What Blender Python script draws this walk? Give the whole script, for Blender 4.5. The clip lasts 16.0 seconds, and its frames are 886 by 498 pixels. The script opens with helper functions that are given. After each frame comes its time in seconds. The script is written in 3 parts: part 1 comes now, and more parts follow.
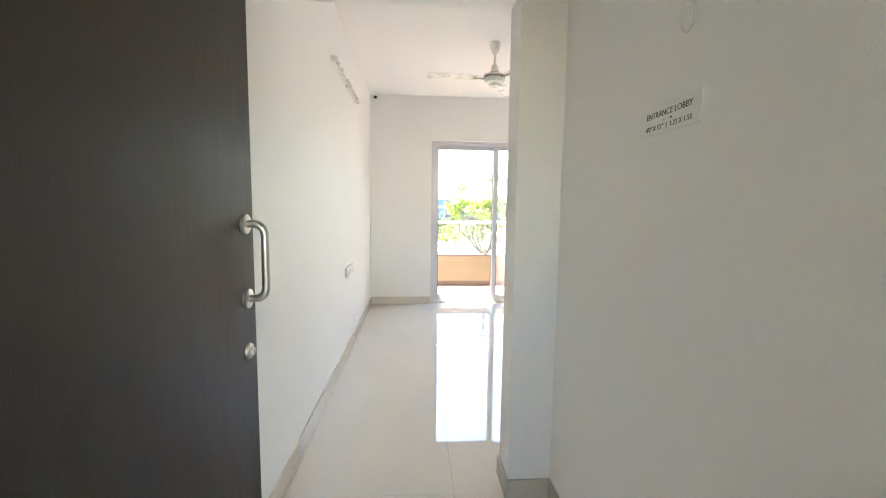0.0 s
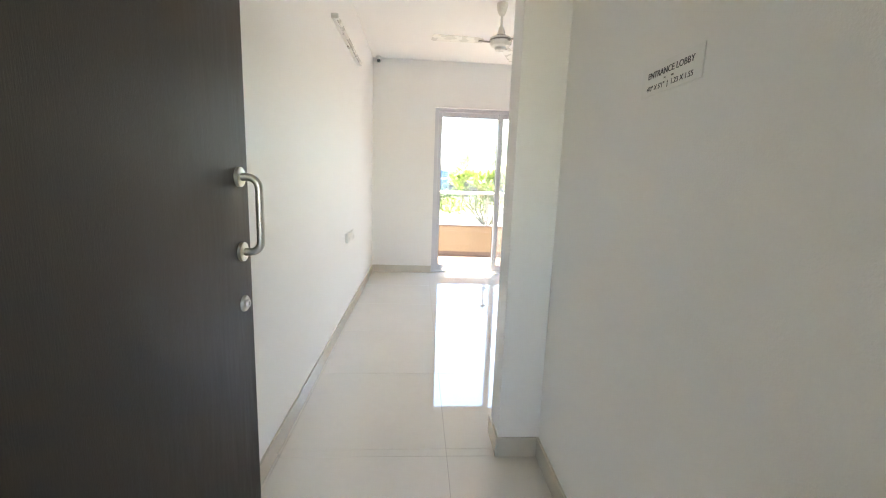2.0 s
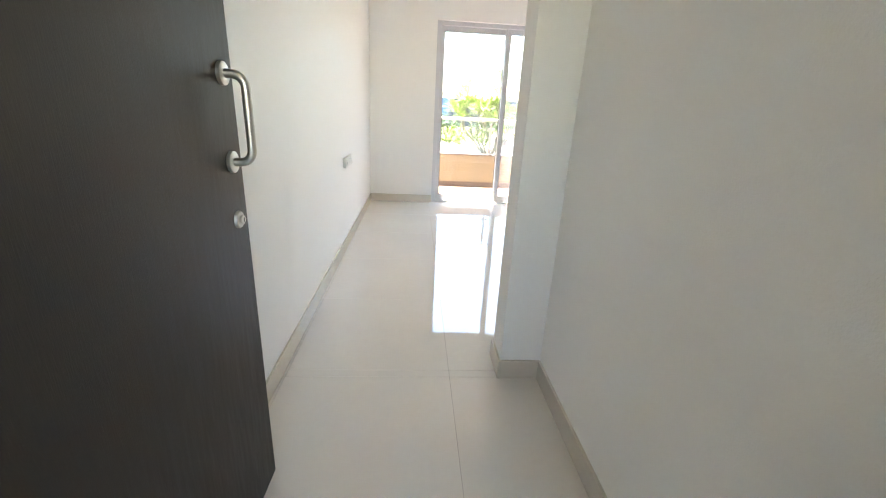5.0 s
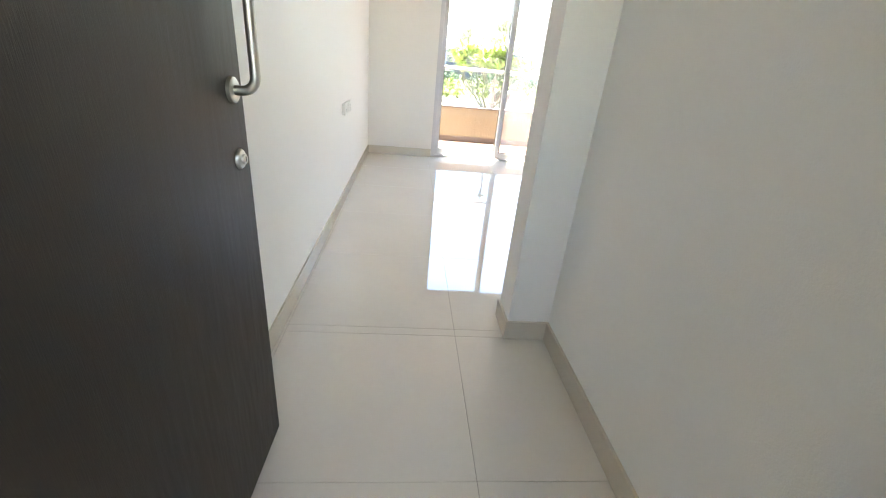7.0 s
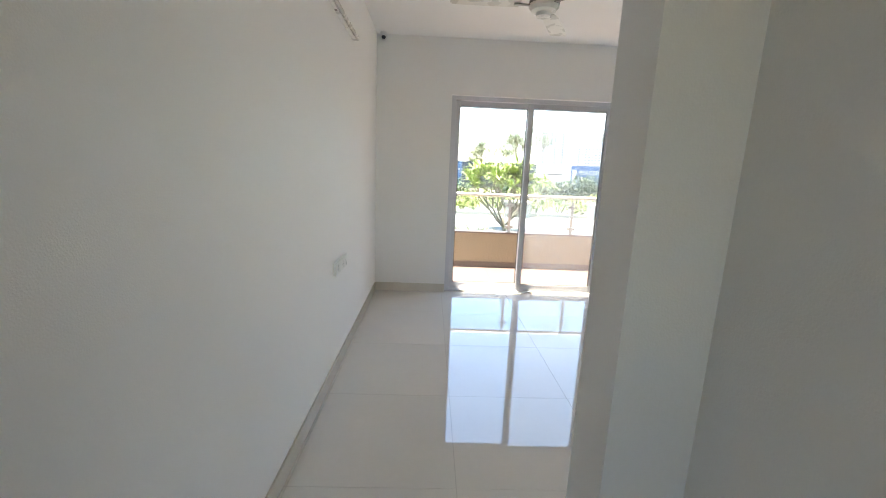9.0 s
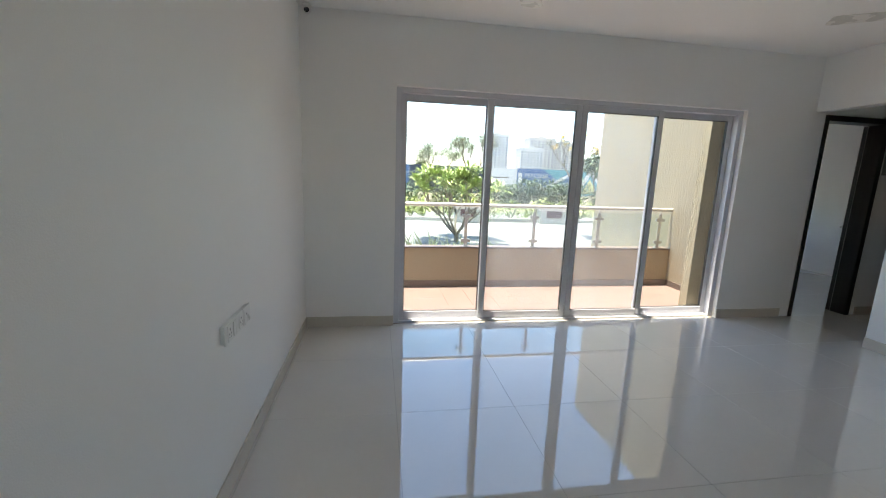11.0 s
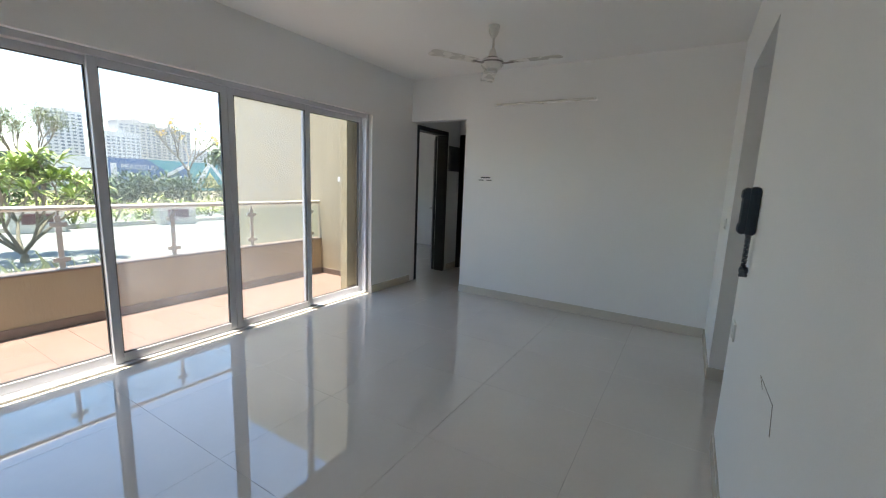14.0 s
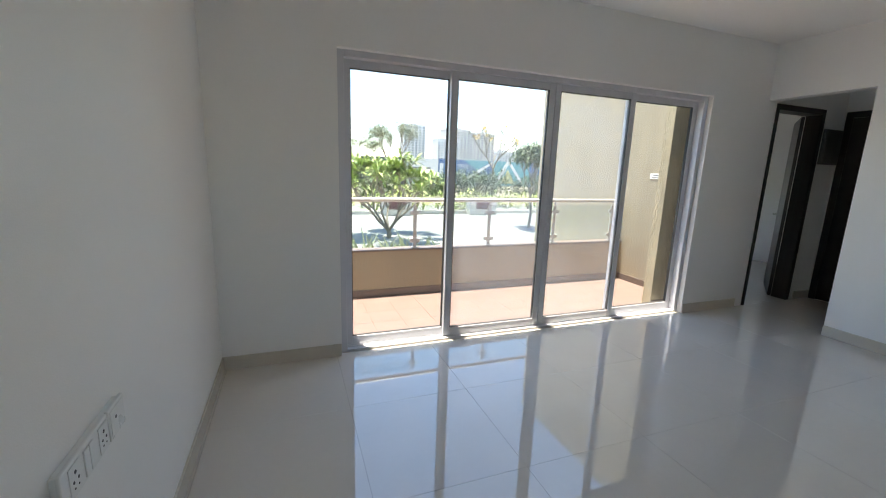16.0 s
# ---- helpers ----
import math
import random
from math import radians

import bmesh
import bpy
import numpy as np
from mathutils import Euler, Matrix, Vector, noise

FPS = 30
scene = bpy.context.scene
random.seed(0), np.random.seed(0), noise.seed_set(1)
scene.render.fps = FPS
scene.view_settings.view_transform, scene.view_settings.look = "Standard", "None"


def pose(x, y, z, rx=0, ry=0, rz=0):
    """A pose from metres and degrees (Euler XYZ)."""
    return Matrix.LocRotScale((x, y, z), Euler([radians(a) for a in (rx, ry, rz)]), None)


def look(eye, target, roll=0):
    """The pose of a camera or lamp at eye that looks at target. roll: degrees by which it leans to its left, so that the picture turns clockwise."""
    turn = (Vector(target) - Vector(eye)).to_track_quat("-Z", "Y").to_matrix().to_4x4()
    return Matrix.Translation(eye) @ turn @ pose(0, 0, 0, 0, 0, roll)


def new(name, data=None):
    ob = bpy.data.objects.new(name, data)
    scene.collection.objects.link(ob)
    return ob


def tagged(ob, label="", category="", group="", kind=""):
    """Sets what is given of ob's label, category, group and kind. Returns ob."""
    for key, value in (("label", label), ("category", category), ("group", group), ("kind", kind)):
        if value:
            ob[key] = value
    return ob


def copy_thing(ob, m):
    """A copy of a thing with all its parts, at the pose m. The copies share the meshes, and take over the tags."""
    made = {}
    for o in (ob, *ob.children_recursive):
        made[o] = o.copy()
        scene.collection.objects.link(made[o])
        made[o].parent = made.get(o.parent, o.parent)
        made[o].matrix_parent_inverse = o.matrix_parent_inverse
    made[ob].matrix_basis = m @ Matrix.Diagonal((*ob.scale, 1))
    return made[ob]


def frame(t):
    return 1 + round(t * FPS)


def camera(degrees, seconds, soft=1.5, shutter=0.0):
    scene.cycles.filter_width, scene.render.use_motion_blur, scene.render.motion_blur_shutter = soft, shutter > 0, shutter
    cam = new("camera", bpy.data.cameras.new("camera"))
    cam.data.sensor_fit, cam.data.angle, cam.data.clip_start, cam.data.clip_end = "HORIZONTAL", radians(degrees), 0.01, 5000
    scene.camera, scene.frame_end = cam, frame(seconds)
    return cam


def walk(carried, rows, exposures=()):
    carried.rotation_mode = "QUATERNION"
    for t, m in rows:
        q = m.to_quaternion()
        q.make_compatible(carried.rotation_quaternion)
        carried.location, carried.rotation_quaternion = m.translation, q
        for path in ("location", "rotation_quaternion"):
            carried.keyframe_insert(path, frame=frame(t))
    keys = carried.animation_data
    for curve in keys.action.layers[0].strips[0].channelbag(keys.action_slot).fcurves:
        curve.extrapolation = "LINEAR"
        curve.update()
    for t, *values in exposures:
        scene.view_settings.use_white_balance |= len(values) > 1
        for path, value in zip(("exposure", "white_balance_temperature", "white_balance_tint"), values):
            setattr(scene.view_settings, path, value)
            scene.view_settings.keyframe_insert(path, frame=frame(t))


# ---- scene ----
cam = camera(95.2, 16.0, soft=1.1)
PATH = [
    (0, (0.608, -5.617, 1.313), (0.747, -3.631, 1.122), 0.7),
    (0.5, (0.619, -5.615, 1.317), (0.803, -3.631, 1.135), 1.2),
    (1, (0.62, -5.614, 1.317), (0.812, -3.631, 1.143), 1.2),
    (1.5, (0.62, -5.622, 1.322), (0.796, -3.636, 1.177), 1.2),
    (2, (0.635, -5.628, 1.275), (0.761, -3.659, 0.949), 2.0),
    (2.5, (0.649, -5.628, 1.222), (0.757, -3.7, 0.702), 2.0),
    (3, (0.652, -5.613, 1.217), (0.736, -3.698, 0.645), 2.0),
    (5.5, (0.591, -5.524, 1.206), (0.773, -3.663, 0.496), 4.0),
    (6, (0.575, -5.495, 1.133), (0.784, -3.832, 0.041), 6.5),
    (6.5, (0.559, -5.472, 1.091), (0.742, -3.904, -0.137), 7.0),
    (7, (0.534, -5.451, 1.158), (0.729, -3.643, 0.324), 5.5),
    (7.5, (0.533, -5.388, 1.228), (0.699, -3.462, 0.714), 3.1),
    (8, (0.586, -5.135, 1.273), (0.663, -3.187, 0.825), 2.6),
    (8.5, (0.638, -4.911, 1.421), (0.626, -2.972, 0.932), 2.9),
    (9, (0.631, -4.691, 1.433), (0.701, -2.729, 1.053), 2.4),
    (9.2, (0.641, -4.565, 1.48), (0.733, -2.603, 1.104), 2.2),
    (11.3, (0.677, -3.771, 1.48), (1.095, -1.846, 1.133), 2.0),
    (11.5, (0.68, -3.712, 1.484), (1.19, -1.804, 1.167), 1.9),
    (12, (0.636, -3.517, 1.488), (1.573, -1.785, 1.138), 3.1),
    (12.5, (0.596, -3.48, 1.48), (2.008, -2.096, 1.179), 1.0),
    (13, (0.568, -3.508, 1.464), (2.262, -2.49, 1.155), 1.5),
    (13.5, (0.541, -3.476, 1.496), (2.265, -2.509, 1.187), 2.2),
    (14, (0.523, -3.461, 1.466), (2.214, -2.442, 1.143), 2.2),
    (14.5, (0.504, -3.457, 1.46), (2.176, -2.412, 1.125), 1.9),
    (15, (0.467, -3.371, 1.419), (1.88, -2.014, 1.017), 2.1),
    (15.5, (0.471, -3.246, 1.425), (1.38, -1.514, 1.006), 3.0),
    (16, (0.502, -3.038, 1.464), (1.196, -1.203, 1.076), 1.9),
]
EXPOSURES = [(0, 4.35, 8350, 12), (7.5, 4.35, 8350, 12), (8.5, 3.55, 8100, 11), (9.0, 3.38, 7900, 11), (11.3, 2.6, 7450, 9.5), (16.0, 2.6, 7450, 9.5)]
walk(cam, [(t, look(eye, target, roll)) for t, eye, target, roll in PATH], EXPOSURES)

# ---- world, sun ----
SUN_DIR = Vector((0.10, -0.08, -1.0)).normalized()
world = bpy.data.worlds.new("sky")
scene.world = world
world.use_nodes = True
wn = world.node_tree.nodes
sky = wn.new("ShaderNodeTexSky")
sky.sky_type, sky.sun_disc = "NISHITA", False
sky.sun_elevation = math.asin(-SUN_DIR.z)
sky.sun_rotation = math.atan2(-SUN_DIR.x, -SUN_DIR.y)
sky.dust_density, sky.ozone_density = 0.1, 2.0
wn["Background"].inputs["Strength"].default_value = 0.125
world.node_tree.links.new(sky.outputs[0], wn["Background"].inputs["Color"])
sun = new("sun", bpy.data.lights.new("sun", "SUN"))
scene.cycles.max_bounces, scene.cycles.diffuse_bounces = 16, 10
sun.data.energy, sun.data.angle, sun.data.color = 4.0, radians(0.53), (1.0, 0.96, 0.9)
sun.matrix_world = look((0, 0, 20), Vector((0, 0, 20)) + SUN_DIR)

# ---- materials ----


def material(name, color, rough=0.6, metal=0.0, vary=0.08, scale=3.0, bump=0.0, bump_scale=60.0, stretch=(1, 1, 1), per_piece=0.0, spec=0.5, coat=0.0, streak=0.0):
    """A surface with broad stains, fine grain, uneven gloss and fine relief, in metres."""
    m = bpy.data.materials.new(name)
    m.use_nodes = True
    nt = m.node_tree
    b = nt.nodes["Principled BSDF"]
    link = nt.links.new
    tc = nt.nodes.new("ShaderNodeTexCoord")
    geo = nt.nodes.new("ShaderNodeNewGeometry")
    mp = nt.nodes.new("ShaderNodeMapping")
    mp.inputs["Scale"].default_value = stretch
    link(geo.outputs["Position"], mp.inputs["Vector"])
    n1 = nt.nodes.new("ShaderNodeTexNoise")
    n1.inputs["Scale"].default_value, n1.inputs["Detail"].default_value = scale, 5
    n2 = nt.nodes.new("ShaderNodeTexNoise")
    n2.inputs["Scale"].default_value, n2.inputs["Detail"].default_value = bump_scale, 4
    link(mp.outputs[0], n1.inputs["Vector"])
    link(mp.outputs[0], n2.inputs["Vector"])
    mix = nt.nodes.new("ShaderNodeMath")
    mix.operation = "MULTIPLY_ADD"
    link(n2.outputs["Fac"], mix.inputs[0])
    mix.inputs[1].default_value = 0.35
    link(n1.outputs["Fac"], mix.inputs[2])
    last = mix.outputs[0]
    if per_piece:
        oi = nt.nodes.new("ShaderNodeObjectInfo")
        a = nt.nodes.new("ShaderNodeMath")
        a.operation = "MULTIPLY_ADD"
        link(oi.outputs["Random"], a.inputs[0])
        a.inputs[1].default_value = per_piece
        link(last, a.inputs[2])
        last = a.outputs[0]
    mr = nt.nodes.new("ShaderNodeMapRange")
    mr.inputs["From Min"].default_value, mr.inputs["From Max"].default_value = 0.3, 1.05 + per_piece
    mr.inputs["To Min"].default_value, mr.inputs["To Max"].default_value = 1 - vary, 1 + vary
    link(last, mr.inputs["Value"])
    vm = nt.nodes.new("ShaderNodeVectorMath")
    vm.operation = "SCALE"
    vm.inputs[0].default_value = color[:3]
    link(mr.outputs[0], vm.inputs["Scale"])
    link(vm.outputs[0], b.inputs["Base Color"])
    rr = nt.nodes.new("ShaderNodeMapRange")
    rr.inputs["From Min"].default_value, rr.inputs["From Max"].default_value = 0.3, 0.75
    rr.inputs["To Min"].default_value, rr.inputs["To Max"].default_value = rough * 0.85, min(1, rough * 1.15)
    link(n1.outputs["Fac"], rr.inputs["Value"])
    link(rr.outputs[0], b.inputs["Roughness"])
    b.inputs["Metallic"].default_value = metal
    b.inputs["Specular IOR Level"].default_value = spec
    b.inputs["Coat Weight"].default_value = coat
    b.inputs["Coat Roughness"].default_value = 0.02
    if bump:
        bp = nt.nodes.new("ShaderNodeBump")
        bp.inputs["Strength"].default_value, bp.inputs["Distance"].default_value = 1.0, bump
        link(n2.outputs["Fac"], bp.inputs["Height"])
        link(bp.outputs[0], b.inputs["Normal"])
    return m


def glass_material(name, tint, dust=0.0):
    m = bpy.data.materials.new(name)
    m.use_nodes = True
    nt = m.node_tree
    nt.nodes.remove(nt.nodes["Principled BSDF"])
    tr = nt.nodes.new("ShaderNodeBsdfTransparent")
    tr.inputs["Color"].default_value = (*tint, 1)
    gl = nt.nodes.new("ShaderNodeBsdfGlossy")
    gl.inputs["Roughness"].default_value = 0.01
    mx = nt.nodes.new("ShaderNodeMixShader")
    mx.inputs[0].default_value = 0.035
    nt.links.new(tr.outputs[0], mx.inputs[1])
    nt.links.new(gl.outputs[0], mx.inputs[2])
    last = mx.outputs[0]
    if dust:
        df = nt.nodes.new("ShaderNodeBsdfTranslucent")
        df.inputs["Color"].default_value = (0.8, 0.78, 0.75, 1)
        geo = nt.nodes.new("ShaderNodeNewGeometry")
        ns = nt.nodes.new("ShaderNodeTexNoise")
        ns.inputs["Scale"].default_value, ns.inputs["Detail"].default_value = 3.0, 6
        nt.links.new(geo.outputs["Position"], ns.inputs["Vector"])
        mu = nt.nodes.new("ShaderNodeMath")
        mu.operation = "MULTIPLY"
        mu.inputs[1].default_value = dust * 2
        nt.links.new(ns.outputs["Fac"], mu.inputs[0])
        m2 = nt.nodes.new("ShaderNodeMixShader")
        nt.links.new(mu.outputs[0], m2.inputs[0])
        nt.links.new(last, m2.inputs[1])
        nt.links.new(df.outputs[0], m2.inputs[2])
        last = m2.outputs[0]
    nt.links.new(last, nt.nodes["Material Output"].inputs["Surface"])
    return m


WHITE = material("wall_paint", (0.85, 0.845, 0.83), 0.55, vary=0.025, scale=1.3, bump=0.0006, bump_scale=220)
CEIL = material("ceiling_paint", (0.86, 0.855, 0.84), 0.7, vary=0.02, scale=1.0, bump=0.0005, bump_scale=180)
TILE = material("polished_vitrified_tile", (0.68, 0.635, 0.57), 0.03, vary=0.05, scale=2.2, bump_scale=26, per_piece=0.15, spec=1.0, coat=0.8)
GROUT = material("tile_joint", (0.25, 0.22, 0.18), 0.8, vary=0.15, scale=9)
SKIRT = material("beige_skirting_tile", (0.60, 0.55, 0.47), 0.22, vary=0.05, scale=5, per_piece=0.15)
LEAF = material("dark_brown_laminate", (0.027, 0.021, 0.017), 0.5, spec=0.3, vary=0.3, scale=14, bump=0.0003, bump_scale=90, stretch=(6, 6, 0.5))
BLACKWOOD = material("black_brown_laminate", (0.016, 0.013, 0.012), 0.35, vary=0.25, scale=10, bump=0.0002, bump_scale=80, stretch=(6, 6, 0.5))
STEEL = material("brushed_steel", (0.55, 0.53, 0.49), 0.42, 1.0, vary=0.08, scale=40, bump=0.0001, bump_scale=300)
RAILSTEEL = material("matt_steel_rail", (0.6, 0.58, 0.55), 0.6, 1.0, vary=0.06, scale=20, bump_scale=200)
DARKSTEEL = material("dark_keyway", (0.05, 0.05, 0.05), 0.4, 0.8)
ALU = material("powder_coated_aluminium", (0.60, 0.61, 0.645), 0.38, 0.0, vary=0.05, scale=6, bump=0.0001, bump_scale=200)
RUBBER = material("black_gasket", (0.03, 0.03, 0.032), 0.7)
PLASTIC = material("white_plastic", (0.78, 0.78, 0.76), 0.3, vary=0.03, scale=8)
FANWHITE = material("fan_enamel", (0.72, 0.70, 0.65), 0.28, vary=0.04, scale=12)
FANGREY = material("fan_trim", (0.22, 0.2, 0.18), 0.35, 0.4)
PAPER = material("laminated_paper", (0.82, 0.82, 0.80), 0.35, vary=0.03, scale=12)
INK = material("dark_ink", (0.07, 0.07, 0.075), 0.6)
PHONE = material("black_telephone_plastic", (0.016, 0.026, 0.042), 0.4, vary=0.2, scale=20)
TAN = material("streaked_tan_render", (0.37, 0.315, 0.225), 0.85, vary=0.16, scale=7, bump=0.005, bump_scale=46, stretch=(1, 1, 0.14))
TANROUGH = material("rough_tan_render", (0.44, 0.37, 0.25), 0.9, vary=0.25, scale=9, bump=0.016, bump_scale=60, stretch=(1, 1, 0.3))
TANSMOOTH = material("parapet_tan_paint", (0.34, 0.275, 0.185), 0.8, vary=0.12, scale=4, bump=0.006, bump_scale=40, stretch=(1, 1, 0.4))
BROWNSK = material("brown_skirting", (0.16, 0.12, 0.10), 0.5, vary=0.12, scale=8)
TERRA = material("salmon_floor_tile", (0.185, 0.125, 0.104), 0.55, vary=0.1, scale=5, bump=0.0005, bump_scale=120, per_piece=0.2)
GLASS = glass_material("window_glass", (0.87, 0.89, 0.90))
DUSTY = glass_material("dusty_window_glass", (0.86, 0.88, 0.89), 0.085)
GLASS2 = glass_material("railing_glass", (0.90, 0.945, 0.93))
PAVING = material("pale_paving", (0.23, 0.228, 0.22), 0.75, vary=0.12, scale=0.8, bump=0.002, bump_scale=25)
EARTH = material("far_ground", (0.22, 0.2, 0.13), 0.95, vary=0.3, scale=0.06, bump_scale=1.5)
BARK = material("grey_bark", (0.22, 0.19, 0.155), 0.85, vary=0.3, scale=14, bump=0.006, bump_scale=30)
FOLIAGE = material("light_green_leaf", (0.29, 0.38, 0.12), 0.4, vary=0.35, scale=6, bump_scale=30)
DARKLEAF = material("dark_green_leaf", (0.055, 0.10, 0.03), 0.5, vary=0.4, scale=4, bump_scale=20)
PALELEAF = material("grey_green_leaf", (0.14, 0.17, 0.09), 0.6, vary=0.3, scale=2, bump_scale=14)
SHRUB = material("yellow_green_leaf", (0.30, 0.36, 0.09), 0.5, vary=0.4, scale=3, bump_scale=16)
PETAL = material("yellow_petal", (0.75, 0.48, 0.05), 0.6, vary=0.15, scale=9)
GRASS = material("dry_grass", (0.42, 0.44, 0.26), 0.7, vary=0.3, scale=5)
STONE = material("pale_planter_stone", (0.55, 0.51, 0.45), 0.8, vary=0.1, scale=5, bump=0.002, bump_scale=40)
MAROON = material("maroon_plaque", (0.13, 0.06, 0.06), 0.5, vary=0.1, scale=8)
HWHITE = material("hoarding_white", (0.55, 0.56, 0.57), 0.6, vary=0.04, scale=0.8)
HNAVY = material("hoarding_navy", (0.03, 0.045, 0.075), 0.6, vary=0.15, scale=0.8)
HBLUE = material("hoarding_blue", (0.05, 0.12, 0.27), 0.55, vary=0.08, scale=0.8)
HTEAL = material("hoarding_teal", (0.10, 0.29, 0.34), 0.55, vary=0.1, scale=0.8)
HGREEN = material("hoarding_green", (0.05, 0.11, 0.08), 0.55, vary=0.3, scale=1.5)
HYELLOW = material("hoarding_yellow", (0.6, 0.55, 0.25), 0.55, vary=0.1, scale=0.8)
# both tower paints are paled to include the distance haze
TOWER = material("pale_hazed_tower_paint", (0.52, 0.54, 0.57), 0.8, vary=0.06, scale=0.08, bump_scale=2)
TOWER2 = material("beige_hazed_tower_paint", (0.48, 0.47, 0.46), 0.8, vary=0.06, scale=0.08, bump_scale=2)
TOWERGLASS = material("tower_window", (0.17, 0.2, 0.25), 0.25, vary=0.25, scale=0.3)
# pale blue-grey stands in for the air haze over the hills
HILL = material("haze_toned_hill", (0.45, 0.50, 0.55), 0.95, vary=0.08, scale=0.01)
WOODPOST = material("pale_brown_wood", (0.30, 0.22, 0.14), 0.45, vary=0.2, scale=20, bump=0.0004, bump_scale=90, stretch=(4, 4, 0.6))
GREYINSET = material("grey_inset", (0.11, 0.105, 0.10), 0.4, vary=0.12, scale=20)
WIRE = material("green_wire", (0.03, 0.22, 0.15), 0.4)

# ---- building blocks ----


def box(bm, x0, x1, y0, y1, z0, z1, bevel=0.0):
    r = bmesh.ops.create_cube(bm, size=1, matrix=Matrix.Translation(((x0 + x1) / 2, (y0 + y1) / 2, (z0 + z1) / 2)) @ Matrix.Diagonal((x1 - x0, y1 - y0, z1 - z0, 1)))
    if bevel:
        edges = list({e for v in r["verts"] for e in v.link_edges})
        bmesh.ops.bevel(bm, geom=edges, offset=bevel, segments=2, affect="EDGES", profile=0.5)
    return bm


def boxes(*dims, bevel=0.0):
    bm = bmesh.new()
    for d in dims:
        box(bm, *d, bevel=bevel)
    return bm


def lathe(bm, profile, m=Matrix(), n=32):
    """A turned shape: (radius, height) pairs round the z axis."""
    rings = []
    for r, z in profile:
        rings.append([bm.verts.new(m @ Vector((r * math.cos(2 * math.pi * k / n), r * math.sin(2 * math.pi * k / n), z))) for k in range(n)])
    for a, b in zip(rings, rings[1:]):
        for k in range(n):
            bm.faces.new((a[k], a[(k + 1) % n], b[(k + 1) % n], b[k]))
    bm.faces.new(rings[0][::-1])
    bm.faces.new(rings[-1])
    return bm


def tube(bm, pts, r, n=10):
    """A round bar along points; r is one radius or one for each point."""
    pts = [Vector(p) for p in pts]
    rs = r if isinstance(r, (list, tuple)) else [r] * len(pts)
    rings, up = [], None
    for i, p in enumerate(pts):
        d = (pts[min(i + 1, len(pts) - 1)] - pts[max(i - 1, 0)]).normalized()
        if up is None:
            up = d.orthogonal().normalized()
        up = (up - d * up.dot(d)).normalized()
        side = d.cross(up)
        rings.append([bm.verts.new(p + rs[i] * (math.cos(2 * math.pi * k / n) * up + math.sin(2 * math.pi * k / n) * side)) for k in range(n)])
    for a, b in zip(rings, rings[1:]):
        for k in range(n):
            bm.faces.new((a[k], a[(k + 1) % n], b[(k + 1) % n], b[k]))
    bm.faces.new(rings[0][::-1])
    bm.faces.new(rings[-1])
    return bm


def finish(name, bm, mat, smooth=False):
    me = bpy.data.meshes.new(name)
    bmesh.ops.recalc_face_normals(bm, faces=bm.faces)
    bm.to_mesh(me)
    bm.free()
    me.materials.append(mat)
    if smooth:
        for p in me.polygons:
            p.use_smooth = True
        me.set_sharp_from_angle(angle=radians(40))
    return me


def part(name, bm, mat, parent, label="", smooth=False):
    ob = new(name, finish(name, bm, mat, smooth))
    ob.parent = parent
    return tagged(ob, label=label) if label else ob


def thing(name, label, category, m=Matrix(), group=""):
    ob = new(name)
    ob.matrix_world = m
    return tagged(ob, label=label, category=category, group=group)


def solid(name, bm, mat, label, category, smooth=False, kind="", group=""):
    return tagged(new(name, finish(name, bm, mat, smooth)), label=label, category=category, kind=kind, group=group)


def structure(name, bm, mat, label):
    return solid(name, bm, mat, label, name.split("_")[0], kind="structure")


def letters(name, text, size, m, mat, parent):
    c = bpy.data.curves.new(name, "FONT")
    c.body, c.size, c.align_x, c.align_y, c.extrude, c.resolution_u = text, size, "CENTER", "CENTER", 0.0004, 3
    tmp = new("lettering", c)
    me = bpy.data.meshes.new_from_object(tmp.evaluated_get(bpy.context.evaluated_depsgraph_get()))
    bpy.data.objects.remove(tmp)
    bpy.data.curves.remove(c)
    me.name = name
    me.materials.clear()
    me.materials.append(mat)
    ob = new(name, me)
    ob.parent = parent
    ob.matrix_local = m
    return ob


# ---- plan ----
CEILING = 2.84
ROOM_X, BACK_Y, LOBBY_Y, ENTRY_Y = 5.30, -3.73, -3.91, -5.46
WIN_L, WIN_R, WIN_TOP = 0.831, 4.465, 2.26
JAMB_X, LOBBY_X = 1.036, 1.23
KIT_L, KIT_R, KIT_TOP = 3.20, 4.24, 2.35
PASS_Y, PASS_TOP, PASS_END = -0.862, 2.29, 6.68
LEFT = -0.2
DOOR_L, DOOR_R, DOOR_TOP = 5.43, 6.29, 2.27

# ---- walls ----
structure("wall_left", boxes((LEFT, 0, ENTRY_Y, 0.2, 0, CEILING)), WHITE, "long smooth white painted wall of lobby and living room")
structure("wall_window", boxes((0, WIN_L, 0, 0.2, -0.12, CEILING), (WIN_R, DOOR_L, 0, 0.2, -0.12, CEILING), (WIN_L, WIN_R, 0, 0.2, WIN_TOP, CEILING), (WIN_L, WIN_R, 0, 0.2, -0.12, -0.012)), WHITE, "white painted wall round the wide sliding balcony window")
structure("wall_back", boxes((JAMB_X, KIT_L, LOBBY_Y, BACK_Y, 0, CEILING), (KIT_R, ROOM_X, LOBBY_Y, BACK_Y, 0, CEILING), (KIT_L, KIT_R, LOBBY_Y, BACK_Y, KIT_TOP, CEILING), (0, JAMB_X, LOBBY_Y, BACK_Y, 2.21, CEILING)), WHITE, "white painted back wall with lobby and kitchen openings")
